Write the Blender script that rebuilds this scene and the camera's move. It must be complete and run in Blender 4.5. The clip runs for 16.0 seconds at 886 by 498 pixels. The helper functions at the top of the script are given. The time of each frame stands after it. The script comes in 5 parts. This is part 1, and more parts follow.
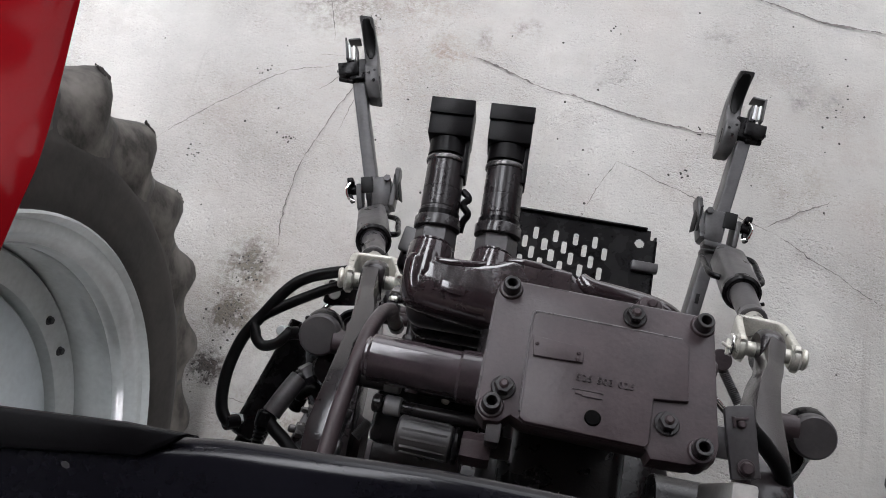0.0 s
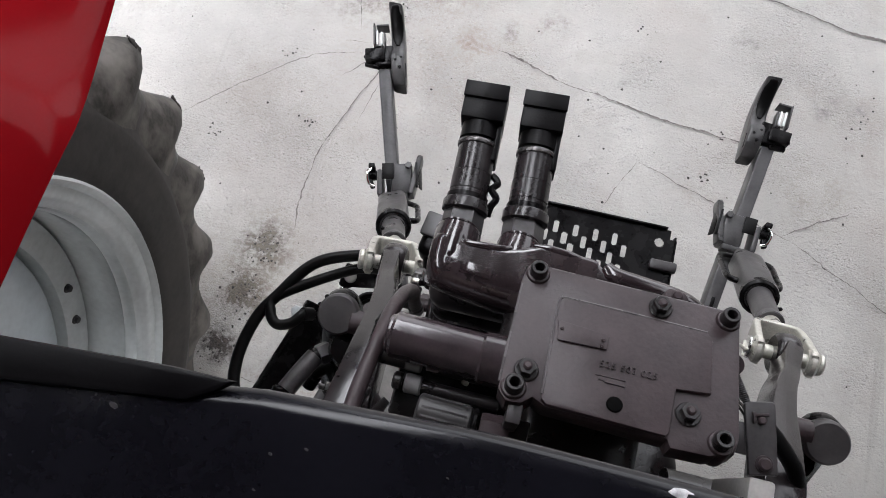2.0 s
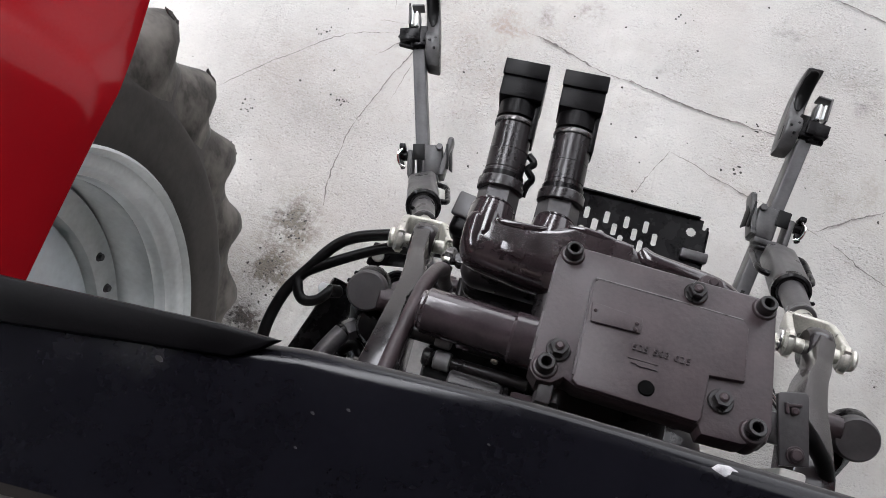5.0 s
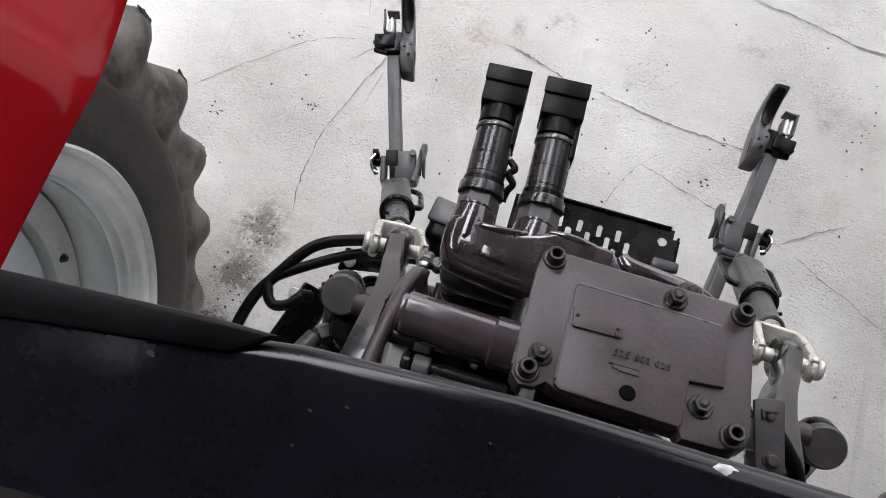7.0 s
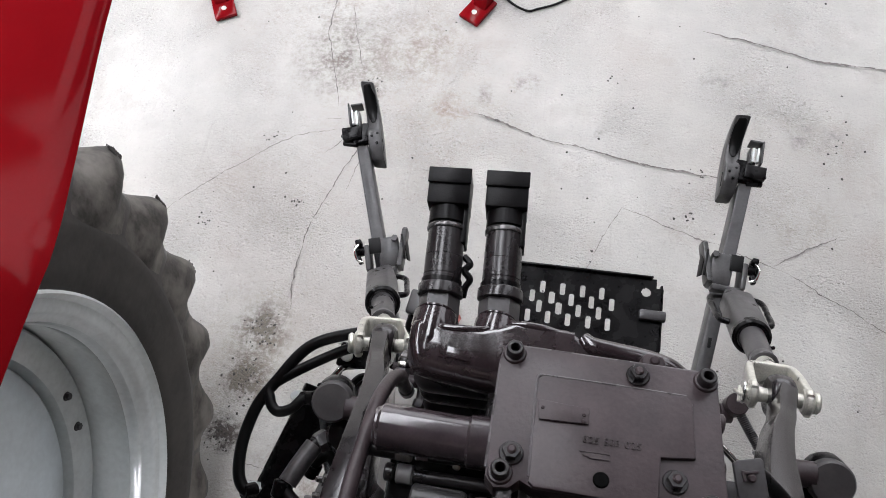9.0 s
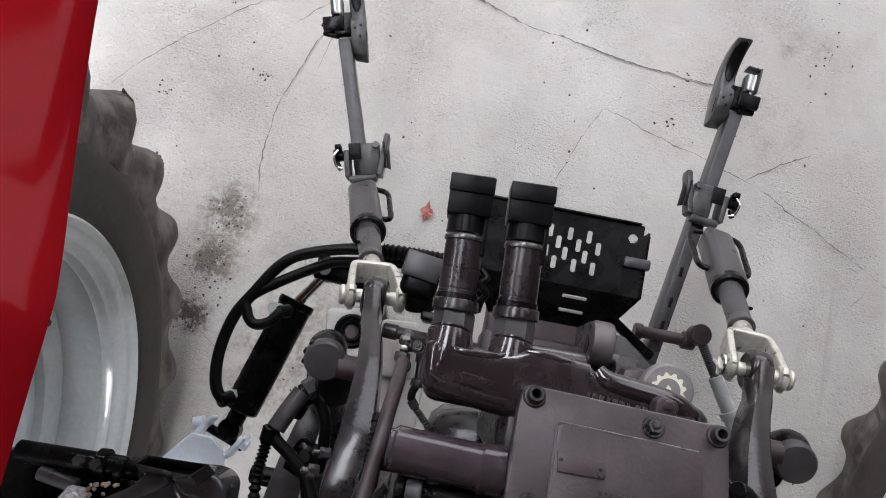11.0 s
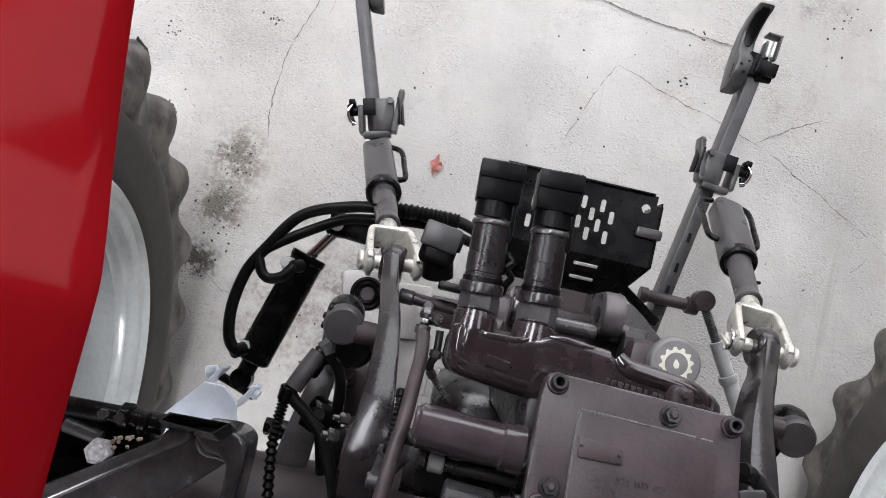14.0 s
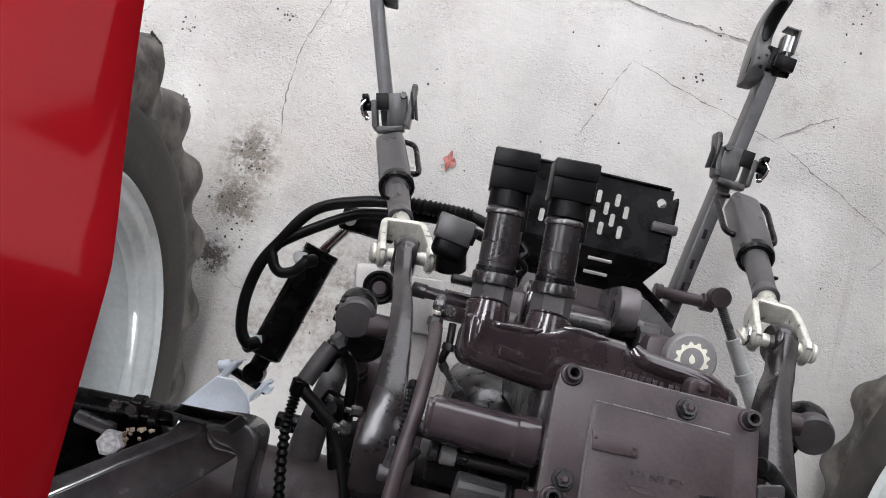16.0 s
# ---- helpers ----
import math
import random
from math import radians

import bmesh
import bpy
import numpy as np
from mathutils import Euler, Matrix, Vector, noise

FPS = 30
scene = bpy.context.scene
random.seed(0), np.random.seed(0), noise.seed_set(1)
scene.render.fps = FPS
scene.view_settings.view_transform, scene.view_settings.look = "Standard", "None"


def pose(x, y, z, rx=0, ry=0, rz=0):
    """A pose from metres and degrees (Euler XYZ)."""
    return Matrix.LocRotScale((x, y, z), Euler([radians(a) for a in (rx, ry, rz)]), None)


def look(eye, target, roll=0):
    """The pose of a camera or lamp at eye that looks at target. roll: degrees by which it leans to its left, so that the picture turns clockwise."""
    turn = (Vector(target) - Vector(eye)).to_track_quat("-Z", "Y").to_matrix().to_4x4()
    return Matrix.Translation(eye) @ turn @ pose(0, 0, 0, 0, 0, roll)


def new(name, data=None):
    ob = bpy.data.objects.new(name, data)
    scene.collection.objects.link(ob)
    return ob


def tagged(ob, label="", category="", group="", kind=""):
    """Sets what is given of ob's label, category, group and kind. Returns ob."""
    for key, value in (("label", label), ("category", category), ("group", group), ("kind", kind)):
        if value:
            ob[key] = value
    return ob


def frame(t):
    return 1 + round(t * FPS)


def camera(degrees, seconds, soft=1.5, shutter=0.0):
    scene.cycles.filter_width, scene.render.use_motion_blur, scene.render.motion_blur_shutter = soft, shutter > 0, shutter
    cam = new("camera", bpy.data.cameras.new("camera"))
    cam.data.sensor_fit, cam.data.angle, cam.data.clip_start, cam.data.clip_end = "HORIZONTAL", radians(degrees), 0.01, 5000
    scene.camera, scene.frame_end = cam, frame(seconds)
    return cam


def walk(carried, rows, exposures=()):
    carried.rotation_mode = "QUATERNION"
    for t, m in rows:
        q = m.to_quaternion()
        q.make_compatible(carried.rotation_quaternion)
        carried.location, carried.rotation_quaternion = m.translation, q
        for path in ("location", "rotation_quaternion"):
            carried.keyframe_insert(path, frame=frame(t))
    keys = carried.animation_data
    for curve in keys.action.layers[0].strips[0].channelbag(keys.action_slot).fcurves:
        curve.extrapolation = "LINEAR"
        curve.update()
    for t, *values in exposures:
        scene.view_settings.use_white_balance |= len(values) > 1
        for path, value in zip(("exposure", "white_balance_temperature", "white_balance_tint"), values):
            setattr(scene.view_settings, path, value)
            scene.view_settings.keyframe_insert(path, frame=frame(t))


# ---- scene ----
cam = camera(60.1, 16.0, soft=0.9)
ROWS = [
    (0.0, -0.0756, -0.1675, 2.0596, 17.5902, 2.5700, 11.1350),
    (0.5, -0.0791, -0.1719, 2.0642, 17.4585, 2.7056, 11.9497),
    (1.0, -0.0840, -0.1745, 2.0610, 17.2309, 1.8446, 12.6239),
    (1.5, -0.0891, -0.1843, 2.0578, 17.2769, 2.2731, 14.4114),
    (2.0, -0.0890, -0.1840, 2.0592, 17.3778, 2.3213, 14.2612),
    (2.5, -0.0927, -0.1885, 2.0605, 17.0483, 2.3102, 14.9839),
    (3.0, -0.0947, -0.1897, 2.0591, 17.2536, 2.0126, 14.9215),
    (3.5, -0.0977, -0.1902, 2.0541, 16.7023, 2.6909, 15.2806),
    (4.0, -0.0975, -0.1928, 2.0551, 16.3641, 2.8655, 15.7516),
    (4.5, -0.0951, -0.1932, 2.0557, 16.4808, 3.7087, 16.5179),
    (7.0, -0.1093, -0.2013, 2.0511, 17.1409, 0.6343, 16.8630),
    (7.3, -0.1087, -0.2031, 2.0484, 18.4205, 1.2952, 17.4174),
    (7.5, -0.1093, -0.1990, 2.0662, 19.4833, 3.3712, 16.4290),
    (7.6, -0.1067, -0.1971, 2.0656, 19.9530, 3.7080, 15.9303),
    (8.0, -0.0723, -0.1636, 2.0789, 20.9458, 3.8689, 9.0284),
    (8.2, -0.0608, -0.1575, 2.0785, 21.0854, 4.8440, 7.5121),
    (10.3, -0.0946, -0.1521, 2.0845, 20.5302, 0.9639, 12.5675),
    (10.5, -0.1053, -0.1278, 2.0829, 19.2362, -0.1806, 12.9045),
    (10.8, -0.1463, -0.0536, 2.1076, 13.7031, 0.6012, 13.3326),
    (11.0, -0.1639, 0.0130, 2.1025, 8.4232, -0.1544, 11.1309),
    (11.5, -0.1962, 0.0928, 2.1164, 2.0494, -0.7597, 8.4703),
    (12.0, -0.1984, 0.0693, 2.1173, 2.9149, -1.2803, 11.2662),
    (12.5, -0.2003, 0.0580, 2.1186, 3.4620, -0.9391, 12.7363),
    (13.0, -0.2028, 0.0550, 2.1164, 3.4631, -1.3294, 12.7443),
    (13.5, -0.2016, 0.0512, 2.1178, 3.5376, -0.7246, 12.9394),
    (14.0, -0.2043, 0.0500, 2.1214, 3.6678, -0.6595, 12.9559),
    (14.5, -0.2003, 0.0461, 2.1160, 3.8498, 0.0651, 12.6514),
    (15.0, -0.2018, 0.0479, 2.1238, 3.6458, -0.0047, 12.8089),
    (15.5, -0.2007, 0.0445, 2.1165, 3.2754, -0.2953, 12.9132),
    (16.0, -0.2018, 0.0404, 2.1125, 3.6997, 0.3096, 13.2231),
]
EXPOSURES = [(0.0, -0.25, 6300, 13), (4.5, -0.01, 6300, 13), (7.0, 0.03, 6300, 13), (7.5, -0.07, 6300, 13), (8.0, -0.03, 6300, 13), (10.5, -0.13, 6300, 13), (11.0, -0.11, 6300, 13), (12.5, 0.18, 6300, 13), (16.0, 0.23, 6300, 13)]
walk(cam, [(t, pose(x, y, z, rx, ry, rz)) for t, x, y, z, rx, ry, rz in ROWS], EXPOSURES)

# ---------------------------------------------------------------- light
world = bpy.data.worlds.new("overcast_sky")
scene.world = world
world.use_nodes = True
wn = world.node_tree.nodes
sky = wn.new("ShaderNodeTexSky")
sky.sky_type = "NISHITA"
sky.sun_disc = False
sky.sun_elevation = radians(50)
sky.sun_rotation = radians(200)
sky.air_density, sky.dust_density, sky.ozone_density = 1.0, 6.0, 0.5
soft_sky = wn.new("ShaderNodeHueSaturation")
soft_sky.inputs["Saturation"].default_value = 0.12
world.node_tree.links.new(sky.outputs[0], soft_sky.inputs["Color"])
world.node_tree.links.new(soft_sky.outputs[0], wn["Background"].inputs["Color"])
wn["Background"].inputs["Strength"].default_value = 0.13

# daylight comes in through the roof and far open end of an unseen shed
sun_data = bpy.data.lights.new("sun", "SUN")
sun_data.energy, sun_data.angle, sun_data.color = 1.0, radians(30), (1.0, 0.985, 0.97)
sun_lamp = new("sun", sun_data)
sun_lamp.matrix_world = look((0, 0, 6), (0.75, -1.0, 5.05))
# first strip gives the coupler streaks; the rest are added fill panels
ROOF_FILL_LIGHTS = ((-4.38, -3.82, -3.6, 7.6, 450.0), (-1.62, -0.72, -2.6, 7.6, 425.0), (1.5, 6.0, 3.2, 9.3, 265.0), (0.9, 2.1, 0.9, 3.18, 28.0), (-1.72, 0.3, -8.6, -3.2, 960.0))
for x0, x1, y0, y1, watts in ROOF_FILL_LIGHTS:
    strip = bpy.data.lights.new("roof_fill_light", "AREA")
    strip.shape, strip.size, strip.size_y, strip.energy, strip.color = "RECTANGLE", x1 - x0, y1 - y0, watts, (0.975, 0.985, 1.0)
    new("roof_fill_light", strip).matrix_world = pose((x0 + x1) / 2, (y0 + y1) / 2, 4.70)
# the wide open gate behind the tractor
gate = bpy.data.lights.new("gate_light", "AREA")
gate.shape, gate.size, gate.size_y, gate.energy, gate.color = "RECTANGLE", 8.5, 4.3, 410.0, (0.98, 0.99, 1.0)
new("gate_light", gate).matrix_world = pose(1.6, 9.45, 2.35, -90, 0, 0)


# ---------------------------------------------------------------- materials
def material(name, base, rough=0.5, metal=0.0, vary=0.25, scale=30.0, bump=0.0, bump_scale=200.0, coat=0.0, dust=0.0, dust_col=(0.30, 0.27, 0.25), spec=0.5):
    """Painted, cast or worn surface: two scales of colour variation, rough patches, fine relief, and dust lying on upward faces."""
    mat = bpy.data.materials.new(name)
    mat.use_nodes = True
    nt = mat.node_tree
    bsdf = nt.nodes["Principled BSDF"]
    link = nt.links.new
    geo = nt.nodes.new("ShaderNodeNewGeometry")
    big = nt.nodes.new("ShaderNodeTexNoise")
    big.inputs["Scale"].default_value, big.inputs["Detail"].default_value = scale, 6
    fine = nt.nodes.new("ShaderNodeTexNoise")
    fine.inputs["Scale"].default_value, fine.inputs["Detail"].default_value = scale * 9, 4
    for n in (big, fine):
        link(geo.outputs["Position"], n.inputs["Vector"])
    mix = nt.nodes.new("ShaderNodeMath")
    mix.operation = "MULTIPLY_ADD"
    link(fine.outputs[0], mix.inputs[0])
    mix.inputs[1].default_value = 0.5
    link(big.outputs[0], mix.inputs[2])
    ramp = nt.nodes.new("ShaderNodeMapRange")
    ramp.inputs[1].default_value, ramp.inputs[2].default_value = 0.45, 1.05
    ramp.inputs[3].default_value, ramp.inputs[4].default_value = 1 - vary, 1 + vary
    link(mix.outputs[0], ramp.inputs[0])
    tint = nt.nodes.new("ShaderNodeVectorMath")
    tint.operation = "SCALE"
    tint.inputs[0].default_value = base
    link(ramp.outputs[0], tint.inputs["Scale"])
    colour = tint.outputs[0]
    if dust:
        grime = nt.nodes.new("ShaderNodeMapRange")
        grime.inputs[1].default_value, grime.inputs[2].default_value = 0.42, 0.72
        grime.inputs[3].default_value, grime.inputs[4].default_value = 0.0, dust
        link(big.outputs[0], grime.inputs[0])
        layer = nt.nodes.new("ShaderNodeMix")
        layer.data_type = "RGBA"
        link(grime.outputs[0], layer.inputs["Factor"])
        link(colour, layer.inputs["A"])
        layer.inputs["B"].default_value = (*dust_col, 1)
        colour = layer.outputs["Result"]
    link(colour, bsdf.inputs["Base Color"])
    bsdf.inputs["Metallic"].default_value = metal
    bsdf.inputs["Specular IOR Level"].default_value = spec
    rr = nt.nodes.new("ShaderNodeMapRange")
    rr.inputs[1].default_value, rr.inputs[2].default_value = 0.3, 0.7
    rr.inputs[3].default_value, rr.inputs[4].default_value = max(0.03, rough * 0.75), min(1.0, rough * 1.25)
    link(big.outputs[0], rr.inputs[0])
    link(rr.outputs[0], bsdf.inputs["Roughness"])
    if coat:
        bsdf.inputs["Coat Weight"].default_value = coat
        bsdf.inputs["Coat Roughness"].default_value = 0.06
    if bump:
        grain = nt.nodes.new("ShaderNodeTexNoise")
        grain.inputs["Scale"].default_value, grain.inputs["Detail"].default_value = bump_scale, 5
        link(geo.outputs["Position"], grain.inputs["Vector"])
        relief = nt.nodes.new("ShaderNodeBump")
        relief.inputs["Strength"].default_value, relief.inputs["Distance"].default_value = bump, 0.002
        link(grain.outputs[0], relief.inputs["Height"])
        link(relief.outputs[0], bsdf.inputs["Normal"])
    return mat


CAST = material("dark_cast_paint", (0.0388, 0.0280, 0.0302), 0.40, vary=0.35, scale=34, bump=0.20, bump_scale=220, coat=0.0, dust=0.04, dust_col=(0.09, 0.072, 0.074), spec=0.30)
GLOSS = material("dark_gloss_paint", (0.0215, 0.0147, 0.0163), 0.17, vary=0.40, scale=35, bump=0.16, bump_scale=60, coat=0.42, dust=0.05, dust_col=(0.10, 0.08, 0.085), spec=0.45)
BLACK = material("black_plastic", (0.0036, 0.0032, 0.0036), 0.34, vary=0.3, bump=0.10, bump_scale=500, dust=0.006, spec=0.10)
SATIN = material("satin_black_steel", (0.0042, 0.0038, 0.0042), 0.26, vary=0.3, bump=0.05, bump_scale=300, dust=0.010, spec=0.13)
SILL = material("black_window_frame_paint", (0.0058, 0.0056, 0.0080), 0.17, vary=0.3, bump=0.03, bump_scale=90, spec=0.22)
# base and dust raised: reflected sheen of rail and ledge is in the colour
SUPPORT = material("satin_casting_with_painted_sheen", (0.044, 0.042, 0.044), 0.22, vary=0.35, bump=0.06, bump_scale=60, coat=0.35, dust=0.16, dust_col=(0.13, 0.125, 0.13), spec=0.5)
SEAL = material("seal_rubber", (0.0030, 0.0026, 0.0032), 0.42, vary=0.3, bump=0.06, bump_scale=300, spec=0.10)
STEEL = material("dark_grey_paint", (0.045, 0.042, 0.0435), 0.34, vary=0.40, bump=0.12, bump_scale=200, dust=0.10, dust_col=(0.16, 0.15, 0.15), spec=0.36)
RUBBER = material("tyre_rubber", (0.040, 0.036, 0.033), 0.50, vary=0.45, scale=8, bump=0.25, bump_scale=60, dust=0.5, dust_col=(0.085, 0.078, 0.070), spec=0.30)
# hose rubber, also the near-black painted as shade in slots and hollows
HOSE_AND_SHADE = material("hose_rubber_and_slot_shade", (0.0042, 0.0040, 0.0041), 0.36, vary=0.3, bump=0.15, bump_scale=500, spec=0.15)
RED = material("red_fender_paint", (0.168, 0.0034, 0.0056), 0.105, vary=0.08, scale=4, coat=0.0, bump=0.004, bump_scale=25, spec=0.08)
RIM = material("grey_rim_paint", (0.64, 0.672, 0.665), 0.17, vary=0.18, scale=9, bump=0.05, bump_scale=120, coat=0.4, dust=0.10)
LUG = material("dusty_lug_rubber", (0.056, 0.050, 0.044), 0.62, vary=0.7, scale=15, bump=0.6, bump_scale=48, dust=0.95, dust_col=(0.200, 0.184, 0.166), spec=0.3)
DISC = material("pale_disc_paint", (0.70, 0.76, 0.79), 0.2, vary=0.12, scale=9, coat=0.3)
ZINC = material("pale_zinc_plating", (0.53, 0.515, 0.46), 0.33, metal=0.55, vary=0.4, scale=50, bump=0.06, bump_scale=160)
CHROME = material("bright_steel", (0.78, 0.77, 0.76), 0.16, metal=1.0, vary=0.12)
GALV = material("pale_galvanised_sheet", (0.74, 0.80, 0.87), 0.42, metal=0.1, vary=0.12, scale=25, bump=0.05)
GREYPLASTIC = material("grey_plastic", (0.15, 0.145, 0.145), 0.45, vary=0.25, dust=0.1)
CAPGREY = material("worn_black_cap", (0.035, 0.032, 0.033), 0.5, vary=0.25, bump=0.08, dust=0.08)
PALE = material("pale_cast_plate", (0.44, 0.425, 0.405), 0.55, vary=0.2, bump=0.1)
# flat black that paints the shade inside holes and bolt sockets
HOLE_SHADE = material("painted_hole_shade", (0.002, 0.002, 0.002), 0.95, vary=0.0, spec=0.05)
BARREL = material("bright_gloss_barrel_paint", (0.0365, 0.0275, 0.0308), 0.15, vary=0.3, scale=40, bump=0.12, bump_scale=60, coat=0.22, dust=0.03, dust_col=(0.10, 0.08, 0.085), spec=0.45)
COUPLER = material("dark_coupler_paint", (0.0130, 0.0106, 0.0114), 0.27, vary=0.4, bump=0.08, bump_scale=80, coat=0.05, dust=0.06, dust_col=(0.10, 0.088, 0.09), spec=0.40)
ARM = material("worn_gloss_arm_paint", (0.0165, 0.0134, 0.0145), 0.22, vary=0.60, scale=22, bump=0.26, bump_scale=50, coat=0.18, dust=0.08, dust_col=(0.10, 0.088, 0.088), spec=0.36)
WORN = material("worn_grey_paint", (0.055, 0.051, 0.052), 0.36, vary=0.5, scale=30, bump=0.15, bump_scale=200, dust=0.15, dust_col=(0.17, 0.16, 0.155), spec=0.36)
LUGPAINT = material("grey_lug_paint", (0.072, 0.064, 0.066), 0.30, vary=0.4, scale=26, bump=0.12, bump_scale=150, dust=0.12, dust_col=(0.20, 0.18, 0.18), spec=0.45)
TUBE = material("pale_grey_tube_paint", (0.36, 0.37, 0.36), 0.35, vary=0.3, scale=30, bump=0.1)
CLAW = material("worn_grey_claw_paint", (0.048, 0.0465, 0.047), 0.36, vary=0.45, scale=26, bump=0.12, bump_scale=180, dust=0.10, dust_col=(0.17, 0.165, 0.16), spec=0.36)
LINK = material("worn_link_paint", (0.046, 0.0445, 0.046), 0.36, vary=0.40, scale=20, bump=0.12, bump_scale=160, dust=0.08, dust_col=(0.15, 0.145, 0.14), spec=0.32)
PLUG = material("dark_plug_plastic", (0.024, 0.0225, 0.023), 0.4, vary=0.25, dust=0.06)
# oily bolts, and lower castings whose shade is put into the colour
BOLT_AND_SHADE = material("dark_oily_bolt_and_shaded_casting", (0.014, 0.0120, 0.0125), 0.30, vary=0.4, bump=0.12, bump_scale=300, spec=0.42)
NUT = material("dark_plated_nut", (0.10, 0.095, 0.095), 0.25, metal=0.7, vary=0.3, bump=0.05)
WORNSPOT = material("bare_scuffed_metal", (0.42, 0.41, 0.42), 0.45, metal=0.3, vary=0.6, scale=160, bump=0.2, bump_scale=400)
CREAM = material("printed_cream_ink", (0.60, 0.585, 0.49), 0.6, vary=0.15)
# dark sheet of the unseen shed, kept dark for contrast in reflections
SHEET = material("unseen_dark_shed_sheet", (0.09, 0.09, 0.09), 0.8, vary=0.15, scale=2)
BEIGE = material("beige_cab_trim", (0.38, 0.33, 0.29), 0.7, vary=0.1)
MUD = material("dried_mud", (0.30, 0.24, 0.18), 0.95, vary=0.4, bump=0.4, bump_scale=300)
LEAF = material("dry_red_leaf", (0.34, 0.12, 0.10), 0.75, vary=0.4, scale=80)
CRACK = material("crack_dirt", (0.17, 0.155, 0.145), 0.95, vary=0.6, scale=60)
SPOT = material("dark_oil_crumbs", (0.05, 0.045, 0.042), 0.85, vary=0.4, scale=60)


def concrete():
    mat = bpy.data.materials.new("worn_concrete")
    mat.use_nodes = True
    nt = mat.node_tree
    bsdf = nt.nodes["Principled BSDF"]
    link = nt.links.new
    geo = nt.nodes.new("ShaderNodeNewGeometry")

    def noise_tex(scale, detail=6, rough=0.6):
        n = nt.nodes.new("ShaderNodeTexNoise")
        n.inputs["Scale"].default_value, n.inputs["Detail"].default_value, n.inputs["Roughness"].default_value = scale, detail, rough
        link(geo.outputs["Position"], n.inputs["Vector"])
        return n.outputs[0]

    def ranged(value, a, b, c, d):
        m = nt.nodes.new("ShaderNodeMapRange")
        for i, v in enumerate((a, b, c, d)):
            m.inputs[i + 1].default_value = v
        link(value, m.inputs[0])
        return m.outputs[0]

    def math_(op, a, b):
        m = nt.nodes.new("ShaderNodeMath")
        m.operation = op
        for i, v in enumerate((a, b)):
            if isinstance(v, (int, float)):
                m.inputs[i].default_value = v
            else:
                link(v, m.inputs[i])
        return m.outputs[0]

    def blend(fac, a, b):
        m = nt.nodes.new("ShaderNodeMix")
        m.data_type = "RGBA"
        link(fac, m.inputs["Factor"])
        for key, v in (("A", a), ("B", b)):
            if isinstance(v, tuple):
                m.inputs[key].default_value = (*v, 1)
            else:
                link(v, m.inputs[key])
        return m.outputs["Result"]

    def stretched(scale, sx, sy, turn, detail=4, rough=0.6):
        m = nt.nodes.new("ShaderNodeMapping")
        m.inputs["Scale"].default_value, m.inputs["Rotation"].default_value = (sx, sy, 1), (0, 0, radians(turn))
        link(geo.outputs["Position"], m.inputs["Vector"])
        n = nt.nodes.new("ShaderNodeTexNoise")
        n.inputs["Scale"].default_value, n.inputs["Detail"].default_value, n.inputs["Roughness"].default_value = scale, detail, rough
        link(m.outputs[0], n.inputs["Vector"])
        return n.outputs[0]

    cloud, mid, fine = noise_tex(1.6, 4), noise_tex(9, 8, 0.65), noise_tex(70, 6, 0.7)
    # trowelled patches are smooth, the worn ones are scaled and pitted
    worn = ranged(noise_tex(2.6, 6, 0.65), 0.45, 0.62, 0.08, 1.0)
    chips = stretched(135, 0.70, 1.15, 12, 3, 0.55)
    grit = stretched(250, 0.80, 1.10, 40, 3, 0.6)
    colour = blend(ranged(cloud, 0.35, 0.65, 0, 1), (0.376, 0.360, 0.333), (0.464, 0.453, 0.424))
    colour = blend(ranged(mid, 0.40, 0.70, 0, 0.50), colour, (0.350, 0.337, 0.320))
    colour = blend(ranged(noise_tex(4.2, 8, 0.70), 0.52, 0.70, 0, 0.62), colour, (0.325, 0.288, 0.258))
    colour = blend(ranged(noise_tex(1.1, 3, 0.5), 0.52, 0.68, 0, 0.40), colour, (0.440, 0.398, 0.362))
    # dark and pale chips, their contrast also painting the relief's fine shading
    colour = blend(math_("MULTIPLY", ranged(chips, 0.58, 0.70, 0, 0.72), worn), colour, (0.20, 0.18, 0.165))
    colour = blend(math_("MULTIPLY", ranged(chips, 0.42, 0.32, 0, 0.45), worn), colour, (0.62, 0.595, 0.57))
    colour = blend(ranged(noise_tex(34, 8, 0.78), 0.635, 0.70, 0, 0.80), colour, (0.13, 0.115, 0.105))
    colour = blend(ranged(fine, 0.60, 0.74, 0, 0.45), colour, (0.22, 0.205, 0.195))
    colour = blend(math_("MULTIPLY", ranged(grit, 0.57, 0.71, 0, 0.50), worn), colour, (0.20, 0.185, 0.172))
    colour = blend(math_("MULTIPLY", ranged(grit, 0.44, 0.32, 0, 0.45), worn), colour, (0.64, 0.62, 0.60))
    # long dry scuffs
    colour = blend(ranged(stretched(7, 0.12, 3.2, 35, 4, 0.55), 0.66, 0.74, 0, 0.35), colour, (0.26, 0.24, 0.225))
    colour = blend(ranged(stretched(6, 3.4, 0.14, 20, 4, 0.55), 0.66, 0.74, 0, 0.35), colour, (0.28, 0.255, 0.235))
